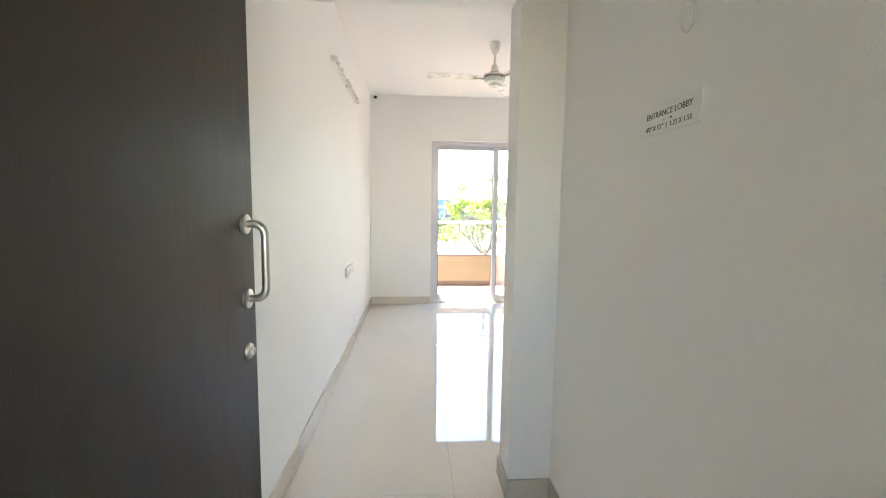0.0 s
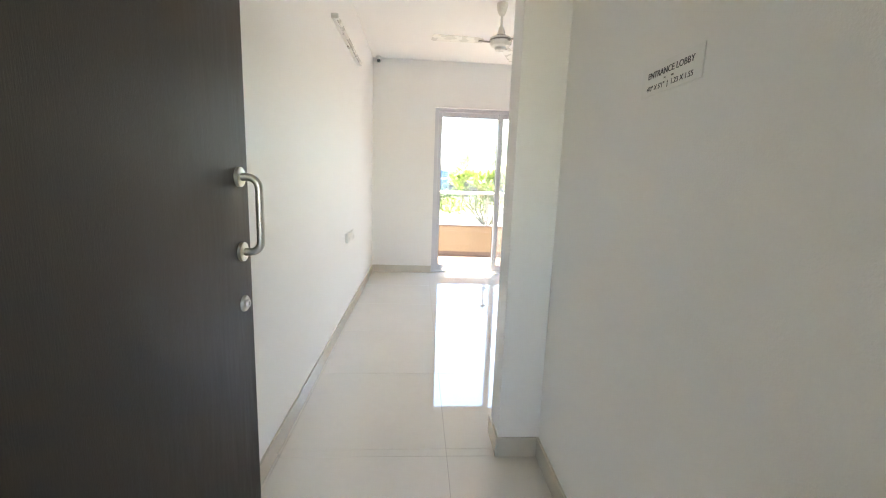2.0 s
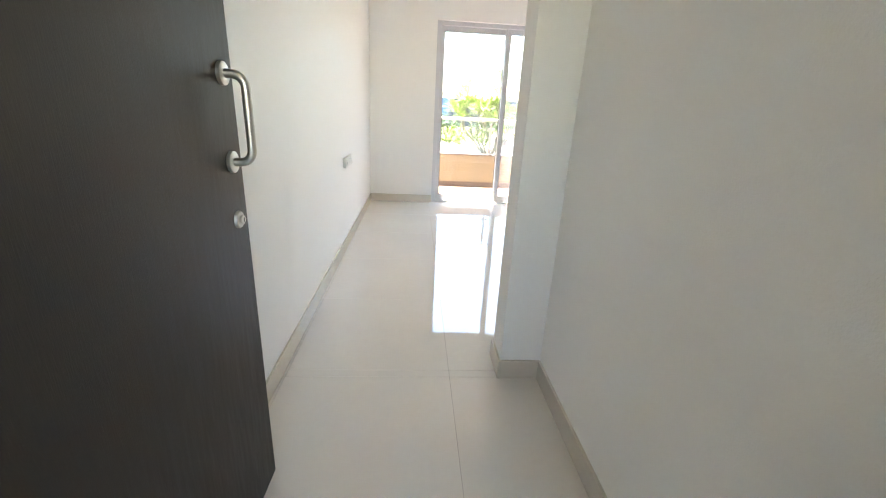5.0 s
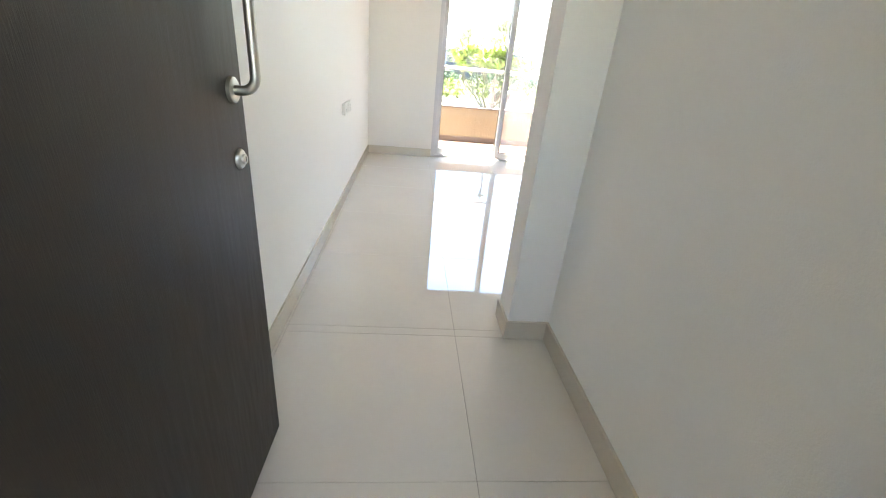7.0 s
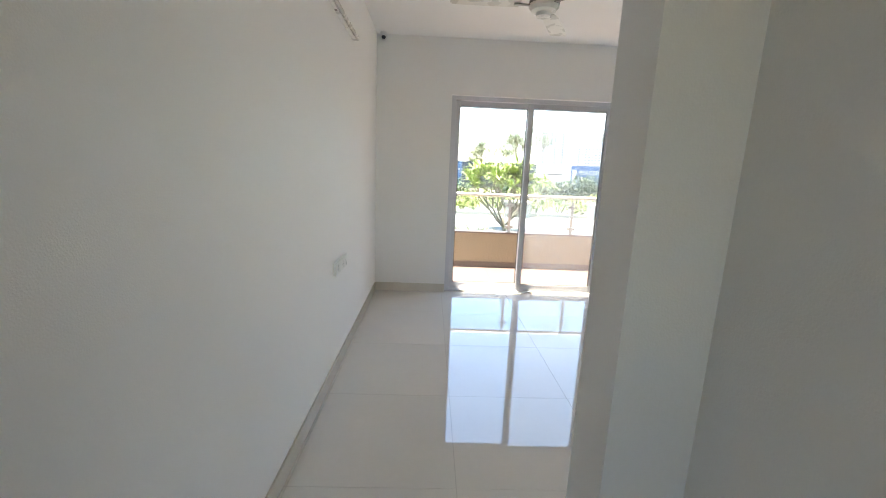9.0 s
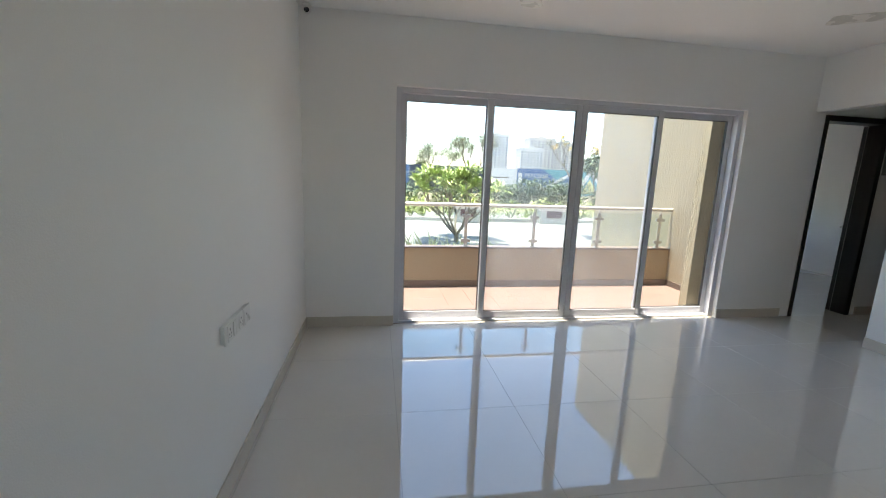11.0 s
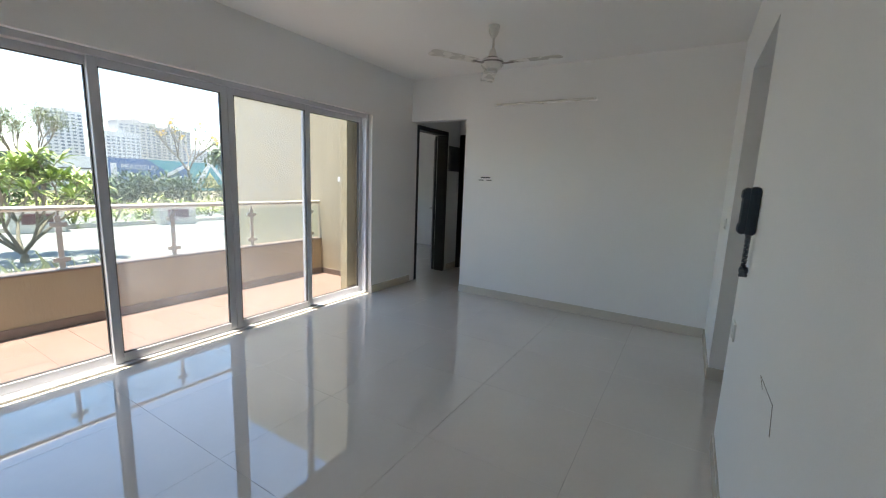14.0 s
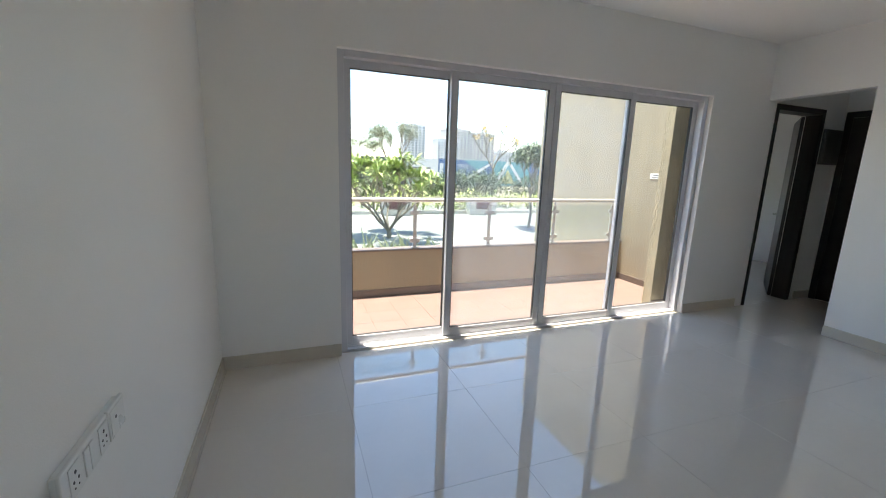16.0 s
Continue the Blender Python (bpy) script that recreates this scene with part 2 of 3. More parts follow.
structure("wall_right", boxes((ROOM_X, ROOM_X + 0.13, LOBBY_Y, PASS_Y, 0, CEILING), (ROOM_X, ROOM_X + 0.13, PASS_Y, 0, PASS_TOP, CEILING)), WHITE, "white painted end wall with a passage opening")
structure("wall_lobby", boxes((LOBBY_X, LOBBY_X + 0.13, ENTRY_Y, LOBBY_Y, 0, CEILING)), WHITE, "white painted entrance lobby wall")
structure("wall_entry", boxes((LEFT, 0.06, ENTRY_Y - 0.15, ENTRY_Y, 0, CEILING), (1.12, LOBBY_X + 0.13, ENTRY_Y - 0.15, ENTRY_Y, 0, CEILING), (0.06, 1.12, ENTRY_Y - 0.15, ENTRY_Y, 2.15, CEILING)), WHITE, "white wall round the entrance doorway")
structure("ceiling", boxes((LEFT, 8.6, -8.1, 0.2, CEILING, CEILING + 0.15)), CEIL, "flat white painted ceiling")
# unseen landing, added; its opening is sized to let skylight into the lobby
structure("wall_landing", boxes((LEFT - 0.9, LEFT, -8.1, ENTRY_Y - 0.15, 0, CEILING), (2.6, 2.75, -8.1, ENTRY_Y - 0.15, 0, CEILING), (LOBBY_X + 0.13, 2.75, ENTRY_Y - 0.15, ENTRY_Y, 0, CEILING), (LEFT, 2.6, -8.1, -7.95, 0, 1.2), (LEFT, 2.6, -8.1, -7.95, 2.2, CEILING), (LEFT, 0.1, -8.1, -7.95, 1.2, 2.2), (2.0, 2.6, -8.1, -7.95, 1.2, 2.2)), WHITE, "plain white unseen landing walls, opening added to light the lobby")
# kitchen behind the back wall
structure("wall_kitchen", boxes((KIT_L - 0.9, KIT_L - 0.77, -6.5, LOBBY_Y, 0, CEILING), (KIT_R, KIT_R + 0.13, -6.5, LOBBY_Y, 0, CEILING), (KIT_L - 0.77, KIT_R, -6.63, -6.5, 0, CEILING)), WHITE, "plain white kitchen walls behind the opening")
# passage and bedroom
structure("wall_passage", boxes((DOOR_R, PASS_END + 0.13, 0, 0.15, 0, CEILING), (DOOR_L, DOOR_R, 0, 0.15, DOOR_TOP, CEILING), (PASS_END, PASS_END + 0.13, -1.0, 0, 0, CEILING), (ROOM_X + 0.13, PASS_END + 0.13, -1.13, -1.0, 0, CEILING)), WHITE, "white passage walls in shade")
structure("wall_bedroom", boxes((5.26, 5.40, 0.2, 3.6, 0, CEILING), (8.5, 8.62, 0.15, 3.6, 0, CEILING), (5.26, 6.9, 3.6, 3.72, 0, CEILING), (8.1, 8.62, 3.6, 3.72, 0, CEILING), (6.9, 8.1, 3.6, 3.72, 0, 0.9), (6.9, 8.1, 3.6, 3.72, 1.6, CEILING), (PASS_END + 0.13, 8.62, 0.0, 0.15, 0, CEILING)), WHITE, "plain white bedroom walls with a window hole")
structure("ceiling_bedroom", boxes((5.26, 8.62, 0.2, 3.72, CEILING, CEILING + 0.15)), CEIL, "flat white bedroom ceiling")

# ---- floor with its tiles ----
floor = structure("floor", boxes((LEFT, 8.62, -8.1, 0.15, -0.12, -0.0035), (5.26, 8.62, 0.15, 3.72, -0.12, -0.0035)), GROUT, "polished cream vitrified tile floor with fine joints")

# ---- skirting ----


def skirting(x0, x1, y0, y1):
    structure("baseboard", boxes((x0, x1, y0, y1, 0.0005, 0.098), bevel=0.0015), SKIRT, "beige tile skirting along the white wall")


SK = 0.012
skirting(0, SK, ENTRY_Y, 0)
skirting(SK, WIN_L - 0.003, -SK, 0)
skirting(WIN_R + 0.003, ROOM_X, -SK, 0)
skirting(ROOM_X - SK, ROOM_X, BACK_Y + SK, PASS_Y)
skirting(KIT_R, ROOM_X, BACK_Y, BACK_Y + SK)
skirting(JAMB_X, KIT_L, BACK_Y, BACK_Y + SK)
skirting(JAMB_X - SK, JAMB_X, LOBBY_Y - SK, BACK_Y + SK)
skirting(JAMB_X, LOBBY_X - SK, LOBBY_Y - SK, LOBBY_Y)
skirting(LOBBY_X - SK, LOBBY_X, ENTRY_Y, LOBBY_Y)
skirting(KIT_R - SK, KIT_R, -6.5, BACK_Y + SK)
skirting(DOOR_R + 0.08, PASS_END, -SK, 0)

# ---- sliding window ----
WY0, WY1 = 0.05, 0.18
window = structure("window_1", boxes((WIN_L, WIN_L + 0.05, WY0, WY1, 0.0, WIN_TOP), (WIN_R - 0.05, WIN_R, WY0, WY1, 0.0, WIN_TOP), (WIN_L + 0.05, WIN_R - 0.05, WY0, WY1, WIN_TOP - 0.045, WIN_TOP), (WIN_L + 0.05, WIN_R - 0.05, WY0, WY1, -0.011, 0.018), bevel=0.003), ALU, "four-panel sliding balcony window in grey aluminium frame")
for yt in (0.092, 0.122, 0.152):
    part("track_rail", boxes((WIN_L + 0.05, WIN_R - 0.05, yt - 0.003, yt + 0.003, 0.018, 0.028)), ALU, window)
# panels: near track and far track in turn
for x0, x1, yc in ((0.874, 1.765, 0.138), (1.708, 2.67, 0.096), (2.672, 3.57, 0.096), (3.513, 4.422, 0.138)):
    st, zb, zt, hy = 0.058, 0.026, WIN_TOP - 0.04, 0.017
    sash = part("sash", boxes((x0, x0 + st, yc - hy, yc + hy, zb, zt), (x1 - st, x1, yc - hy, yc + hy, zb, zt), (x0 + st, x1 - st, yc - hy, yc + hy, zt - 0.062, zt), (x0 + st, x1 - st, yc - hy, yc + hy, zb, zb + 0.07), bevel=0.004), ALU, window)
    a, b, c, d = x0 + st, x1 - st, zb + 0.07, zt - 0.062
    part("gasket", boxes((a, a + 0.006, yc - 0.012, yc + 0.012, c, d), (b - 0.006, b, yc - 0.012, yc + 0.012, c, d), (a, b, yc - 0.012, yc + 0.012, c, c + 0.006), (a, b, yc - 0.012, yc + 0.012, d - 0.006, d)), RUBBER, sash)
    pane = part("pane", boxes((a + 0.002, b - 0.002, yc - 0.002, yc + 0.002, c + 0.002, d - 0.002)), DUSTY if yc < 0.11 else GLASS, sash)
    pane.visible_shadow = False
part("handle", boxes((0.89, 0.908, 0.113, 0.122, 0.95, 1.10), bevel=0.004), ALU, window)
part("handle", boxes((2.682, 2.71, 0.066, 0.08, 0.95, 1.12), bevel=0.004), ALU, window)

# ---- entrance door ----
entry_frame = structure("door_1", boxes((0.06, 0.11, ENTRY_Y - 0.14, ENTRY_Y + 0.02, 0, 2.15), (1.07, 1.12, ENTRY_Y - 0.14, ENTRY_Y + 0.02, 0, 2.15), (0.11, 1.07, ENTRY_Y - 0.14, ENTRY_Y + 0.02, 2.1, 2.15), bevel=0.003), LEAF, "dark brown laminated entrance door frame")
HINGE = Vector((0.128, -5.425, 0))
EDGE = Vector((0.151, -4.438, 0))
along = (EDGE - HINGE).normalized()
turn = math.degrees(math.atan2(along.y, along.x))
leaf_len = (EDGE - HINGE).length
door = thing("entrance_door", "dark brown laminated entrance door leaf standing open", "door", pose(HINGE.x, HINGE.y, 0, 0, 0, turn))
# leaf runs along local x; its outer face is at local y = 0 and looks to -y
part("leaf", boxes((0, leaf_len, 0, 0.038, 0.008, 2.08), bevel=0.0015), LEAF, door)
hx = leaf_len - 0.056
handle = part("handle", tube(bmesh.new(), [(hx, -0.004, 1.270)] + [(hx, -0.024 - 0.03 * math.sin(a), 1.240 + 0.03 * math.cos(a)) for a in np.linspace(0, math.pi / 2, 8)] + [(hx, -0.054, 1.16)] + [(hx, -0.024 - 0.03 * math.cos(a), 1.096 - 0.03 * math.sin(a)) for a in np.linspace(0, math.pi / 2, 8)] + [(hx, -0.004, 1.066)], 0.0105, 16), STEEL, door, "brushed steel D-shaped pull handle", True)
for z in (1.270, 1.066):
    part("rosette", lathe(bmesh.new(), [(0.0265, 0.0), (0.0265, 0.008), (0.0245, 0.0095), (0.012, 0.0095)], pose(hx, 0, z, 90), 36), STEEL, handle, smooth=True)
lock = part("lock", lathe(bmesh.new(), [(0.023, 0.0), (0.023, 0.004), (0.020, 0.008), (0.012, 0.0095), (0.0115, 0.014), (0.0105, 0.015)], pose(hx, 0, 0.918, 90), 32), STEEL, door, "round steel lock cylinder", True)
part("keyway", boxes((hx - 0.0013, hx + 0.0013, -0.0165, -0.0152, 0.912, 0.924)), DARKSTEEL, lock)
part("strike_edge", boxes((leaf_len, leaf_len + 0.0015, 0.008, 0.03, 0.84, 1.02)), STEEL, door)

# ---- lobby things ----
# local x along the wall to the reader's right, local y up, local z out of the wall
SIGN = thing("room_sign", "white laminated sign lettered entrance lobby on the white wall", "sign", Matrix.Translation((LOBBY_X, -4.635, 1.550)) @ Matrix(((0, 0, -1, 0), (-1, 0, 0, 0), (0, 1, 0, 0), (0, 0, 0, 1))))
part("plate", boxes((-0.12, 0.12, -0.037, 0.037, 0, 0.003), bevel=0.001), PAPER, SIGN)
letters("lettering", "ENTRANCE LOBBY", 0.0215, pose(0, 0.012, 0.0035), INK, SIGN)
letters("lettering", "4'0\" X 5'1\"  |  1.23 X 1.55", 0.0175, pose(0, -0.020, 0.0035), INK, SIGN)
letters("lettering", "FT             MM", 0.006, pose(0.0, -0.005, 0.0035), INK, SIGN)

wire = thing("wall_wiring", "loose green wire and clear holder hanging from a wall hole", "wiring")
part("hole_cover", lathe(bmesh.new(), [(0.05, 0.0), (0.05, 0.003), (0.046, 0.005)], pose(LOBBY_X, -4.68, 1.888, 0, -90), 28), FANGREY, wire)
part("wire", tube(bmesh.new(), [(LOBBY_X - 0.005, -4.715, 1.87), (LOBBY_X - 0.022, -4.745, 1.83), (LOBBY_X - 0.02, -4.735, 1.803), (LOBBY_X - 0.012, -4.715, 1.783)], 0.0028, 8), WIRE, wire, smooth=True)
loop = [(LOBBY_X - 0.008, -4.697 + 0.024 * math.sin(a), 1.757 + 0.034 * math.cos(a)) for a in np.linspace(0, 2 * math.pi, 22)]
part("wire_loop", tube(bmesh.new(), loop, 0.0022, 8), PLASTIC, wire, smooth=True)

post = thing("display_post", "pale brown wooden post with rounded top and grey square insets", "post", pose(1.093, -5.32, 0, 0, 0, 20))
bm = box(bmesh.new(), -0.022, 0.022, -0.022, 0.022, 0, 0.918, bevel=0.008)
lathe(bm, [(0.04, 0.0), (0.04, 0.012), (0.03, 0.02)], Matrix(), 24)
part("shaft", bm, WOODPOST, post)
for k in range(6):
    z = 0.904 - k * 0.036
    part("inset", boxes((-0.0245, -0.0215, -0.014, 0.013, z - 0.024, z), bevel=0.001), GREYINSET, post)

# ---- tube lights, fans, cctv ----


def tube_light(m):
    t = thing("tube_light", "slim white tube light batten, switched off, on white wall", "light", m, "tube lights")
    part("batten", boxes((-0.60, 0.60, -0.014, 0.014, 0, 0.026), bevel=0.004), PLASTIC, t)
    part("tube", tube(bmesh.new(), [(-0.57, 0, 0.037), (0.57, 0, 0.037)], 0.0125, 14), FANWHITE, t, smooth=True)
    for s in (-1, 1):
        part("end_cap", boxes((s * 0.60 - 0.03 * (s > 0), s * 0.60 + 0.03 * (s < 0), -0.018, 0.018, 0, 0.052), bevel=0.005), PLASTIC, t)
    part("starter", boxes((-0.012, 0.012, -0.0165, -0.0135, 0.006, 0.02)), FANGREY, t)
    return t


lamp = tube_light(Matrix.Translation((0.0, -1.967, 2.385)) @ Matrix(((0, 0, 1, 0), (1, 0, 0, 0), (0, 1, 0, 0), (0, 0, 0, 1))))
copy_thing(lamp, Matrix.Translation((ROOM_X, -1.865, 2.43)) @ Matrix(((0, 0, -1, 0), (-1, 0, 0, 0), (0, 1, 0, 0), (0, 0, 0, 1))))


def fan(x, y, first):
    f = thing("ceiling_fan", "cream white three-blade ceiling fan at rest", "fan", pose(x, y, CEILING, 0, 0, first), "ceiling fans")
    part("canopy", lathe(bmesh.new(), [(0.05, 0), (0.05, -0.012), (0.043, -0.055), (0.022, -0.095), (0.014, -0.10)], n=32), FANWHITE, f, smooth=True)
    part("downrod", tube(bmesh.new(), [(0, 0, -0.08), (0, 0, -0.26)], 0.0105, 14), FANWHITE, f, smooth=True)
    motor = part("motor", lathe(bmesh.new(), [(0.017, -0.19), (0.026, -0.21), (0.038, -0.255), (0.06, -0.275), (0.092, -0.285), (0.098, -0.295), (0.098, -0.33), (0.09, -0.338), (0.082, -0.352), (0.05, -0.362), (0.046, -0.385), (0.02, -0.392)], n=40), FANWHITE, f, smooth=True)
    part("trim_ring", lathe(bmesh.new(), [(0.0985, -0.302), (0.1, -0.305), (0.1, -0.312), (0.0985, -0.315)], n=40), FANGREY, motor)
    part("trim_ring", lathe(bmesh.new(), [(0.041, -0.258), (0.063, -0.2745), (0.064, -0.278)], n=40), FANGREY, motor)
    for k in range(3):
        bm = bmesh.new()
        rows = []
        for r, w, dz in ((0.16, 0.042, 0), (0.22, 0.055, 0), (0.40, 0.062, -0.003), (0.58, 0.066, -0.006), (0.605, 0.06, -0.006), (0.615, 0.045, -0.006)):
            rows.append([bm.verts.new((r, sy * w, -0.318 + dz + 0.005 * sy + up)) for sy in (-1, 1) for up in (0, 0.003)])
        for a, b in zip(rows, rows[1:]):
            for i, j in ((0, 1), (1, 3), (3, 2), (2, 0)):
                bm.faces.new((a[i], a[j], b[j], b[i]))
        for a in (rows[0], rows[-1]):
            bm.faces.new((a[0], a[1], a[3], a[2]))
        bmesh.ops.transform(bm, matrix=pose(0, 0, 0, 0, 0, 120 * k), verts=bm.verts)
        blade = part("blade", bm, FANWHITE, f)
        bm = box(bmesh.new(), 0.085, 0.2, -0.014, 0.014, -0.326, -0.319, bevel=0.002)
        bmesh.ops.transform(bm, matrix=pose(0, 0, 0, 0, 0, 120 * k), verts=bm.verts)
        part("blade_arm", bm, FANGREY, blade)
    return f


fan(1.33, -1.80, 184)
fan(3.985, -1.813, 150)

cctv = thing("security_camera", "small white dome security camera under the ceiling corner", "camera", pose(0.075, -0.055, CEILING - 0.035))
part("base", lathe(bmesh.new(), [(0.035, 0.035), (0.035, 0.018), (0.03, 0.012)], n=24), PLASTIC, cctv, smooth=True)
part("body", lathe(bmesh.new(), [(0.012, 0.0), (0.03, 0.0), (0.034, 0.012), (0.034, 0.05), (0.028, 0.056)], pose(0, 0.025, -0.01, 75, 0, 10), 24), PLASTIC, cctv, smooth=True)
part("lens", lathe(bmesh.new(), [(0.021, 0.0), (0.021, 0.006), (0.012, 0.009)], pose(0.006, -0.035, -0.026, 75, 0, 10), 20), PHONE, cctv, smooth=True)

# ---- switchboards on the left wall and beside the kitchen ----
board = thing("switchboard", "long white plastic socket and switch plate on white wall", "switchboard", Matrix.Translation((0.014, -1.893, 0.757)) @ Matrix(((0, 0, 1, 0), (1, 0, 0, 0), (0, 1, 0, 0), (0, 0, 0, 1))))
part("plate", boxes((-0.18, 0.06, -0.045, 0.045, 0, 0.010), bevel=0.003), PLASTIC, board)
part("back_box", boxes((-0.174, 0.164, -0.040, 0.040, -0.014, 0), bevel=0.002), PLASTIC, board)
part("plate", boxes((0.066, 0.17, -0.045, 0.045, 0, 0.010), bevel=0.003), PLASTIC, board)
for cx in (-0.125, 0.025):
    socket = part("socket", boxes((cx - 0.026, cx + 0.026, -0.036, 0.036, 0.010, 0.0125), bevel=0.001), PLASTIC, board)
    for ox, oz, r in ((0, 0.016, 0.005), (-0.011, -0.004, 0.004), (0.011, -0.004, 0.004), (-0.009, -0.02, 0.003), (0.009, -0.02, 0.003)):
        part("hole", lathe(bmesh.new(), [(r, 0), (r, 0.0006)], pose(cx + ox, oz, 0.0124), 10), INK, socket)
for cx in (-0.07, -0.043):
    part("switch", boxes((cx - 0.012, cx + 0.012, -0.034, 0.034, 0.010, 0.0145), bevel=0.0015), PLASTIC, board)
part("blank_insert", boxes((0.074, 0.162, -0.036, 0.036, 0.010, 0.0118), bevel=0.0008), PLASTIC, board)
part("hole", lathe(bmesh.new(), [(0.005, 0), (0.005, 0.0006)], pose(0.105, 0.008, 0.0118), 12), INK, board)

board2 = thing("switch_plate", "small white modular switch plate below the telephone", "switch", Matrix.Translation((3.03, BACK_Y, 0.77)) @ Matrix(((-1, 0, 0, 0), (0, 0, 1, 0), (0, 1, 0, 0), (0, 0, 0, 1))))
part("plate", boxes((-0.06, 0.06, -0.045, 0.045, 0, 0.010), bevel=0.003), PLASTIC, board2)
for cx in (-0.027, 0, 0.027):
    part("switch", boxes((cx - 0.012, cx + 0.012, -0.032, 0.032, 0.010, 0.014), bevel=0.0015), PLASTIC, board2)
board3 = thing("switch_plate", "small white switch plate on the short wall beyond the kitchen", "switch", Matrix.Translation((4.6, BACK_Y, 1.22)) @ Matrix(((-1, 0, 0, 0), (0, 0, 1, 0), (0, 1, 0, 0), (0, 0, 0, 1))))
part("plate", boxes((-0.045, 0.045, -0.045, 0.045, 0, 0.010), bevel=0.003), PLASTIC, board3)
for cx in (-0.014, 0.014):
    part("switch", boxes((cx - 0.012, cx + 0.012, -0.032, 0.032, 0.010, 0.014), bevel=0.0015), PLASTIC, board3)

# pencil marks on the wall below
marks = thing("wall_mark", "faint pencil chase marks drawn on the white wall", "mark", Matrix.Translation((2.0, BACK_Y + 0.0008, 0.82)))
part("stroke", tube(bmesh.new(), [(0.185, 0, 0.046), (-0.049, 0, 0.049), (-0.078, 0, -0.036)], 0.0009, 5), GROUT, marks)
part("stroke", tube(bmesh.new(), [(0.185, 0, 0.046), (0.121, 0, 0.023)], 0.0008, 5), GROUT, marks)

# ---- wall telephone ----
phone = thing("wall_telephone", "dark blue-black wall intercom telephone with coiled cord", "telephone", Matrix.Translation((2.86, BACK_Y, 1.39)) @ Matrix(((-1, 0, 0, 0), (0, 0, 1, 0), (0, 1, 0, 0), (0, 0, 0, 1))))
part("cradle", boxes((-0.040, 0.040, -0.112, 0.112, 0, 0.046), bevel=0.018), PHONE, phone)
bm = box(bmesh.new(), -0.034, 0.034, -0.108, 0.108, 0.038, 0.068, bevel=0.014)
for z in (-0.078, 0.078):
    box(bm, -0.031, 0.031, z - 0.024, z + 0.024, 0.04, 0.073, bevel=0.012)
part("handset", bm, PHONE, phone, smooth=True)
coil = []
for k in range(300):
    u = k / 299
    drop = -0.10 - 0.34 * (u if u < 0.5 else 1 - u)
    coil.append((-0.016 + 0.03 * u + 0.010 * math.cos(k * 0.8), drop, 0.024 + 0.010 * math.sin(k * 1.1)))
part("cord", tube(bmesh.new(), coil, 0.0021, 6), PHONE, phone, "coiled black cord", True)
bm = bmesh.new()
for k in range(5):
    tube(bm, [(0.017 * math.cos(a + k), -0.285 + 0.02 * math.sin(a + k), 0.010 + 0.006 * k) for a in np.linspace(0, 5.6, 14)], 0.0055, 6)
part("cord_bundle", bm, PHONE, phone, smooth=True)

# ---- sign by the passage: too small to read ----
plate = thing("room_sign", "small white room sign with dark print beside passage", "sign", Matrix.Translation((ROOM_X, -1.174, 1.538)) @ Matrix(((0, 0, -1, 0), (-1, 0, 0, 0), (0, 1, 0, 0), (0, 0, 0, 1))))
part("plate", boxes((-0.12, 0.12, -0.037, 0.037, 0, 0.003), bevel=0.001), PAPER, plate)
part("print", boxes((-0.06, 0.07, 0.006, 0.022, 0.003, 0.0035)), INK, plate)
part("print", boxes((-0.09, -0.02, -0.024, -0.013, 0.003, 0.0035)), INK, plate)
part("print", boxes((0.02, 0.09, -0.024, -0.013, 0.003, 0.0035)), INK, plate)

# ---- passage: bedroom door and others ----
d2 = structure("door_2", boxes((DOOR_L, DOOR_L + 0.045, -0.012, 0.155, 0, DOOR_TOP), (DOOR_R - 0.06, DOOR_R, -0.012, 0.155, 0, DOOR_TOP), (DOOR_L + 0.045, DOOR_R - 0.06, -0.012, 0.155, DOOR_TOP - 0.06, DOOR_TOP), bevel=0.003), BLACKWOOD, "black-brown bedroom door frame in the passage")
inner = thing("bedroom_door", "black-brown laminated bedroom door leaf standing open", "door", pose(DOOR_R - 0.062, 0.157, 0, 0, 0, 34))
part("leaf", boxes((0, 0.78, 0, 0.036, 0.008, DOOR_TOP - 0.065), bevel=0.0015), BLACKWOOD, inner)
lever = part("handle", lathe(bmesh.new(), [(0.024, 0), (0.024, 0.008), (0.01, 0.010), (0.009, 0.045)], pose(0.72, 0.036, 1.0, -90), 20), STEEL, inner, smooth=True)
part("lever", tube(bmesh.new(), [(0.72, 0.078, 1.0), (0.61, 0.078, 1.0)], 0.009, 10), STEEL, lever, smooth=True)
d3 = structure("door_3", boxes((PASS_END - 0.02, PASS_END + 0.02, -0.09, -0.02, 0, DOOR_TOP), (PASS_END - 0.02, PASS_END + 0.02, -0.99, -0.09, DOOR_TOP - 0.07, DOOR_TOP), bevel=0.003), BLACKWOOD, "black-brown door frame at the passage end")
part("leaf", boxes((PASS_END - 0.008, PASS_END - 0.0005, -0.99, -0.091, 0.008, DOOR_TOP - 0.072)), BLACKWOOD, d3)
panel = thing("distribution_board", "dark grey electrical distribution board on passage wall", "electrical panel", Matrix.Translation((6.49, 0, 1.86)))
part("body", boxes((-0.17, 0.17, -0.03, 0, -0.2, 0.2), bevel=0.005), GREYINSET, panel)
part("lid", boxes((-0.15, 0.15, -0.036, -0.0305, -0.18, 0.18), bevel=0.002), GREYINSET, panel)

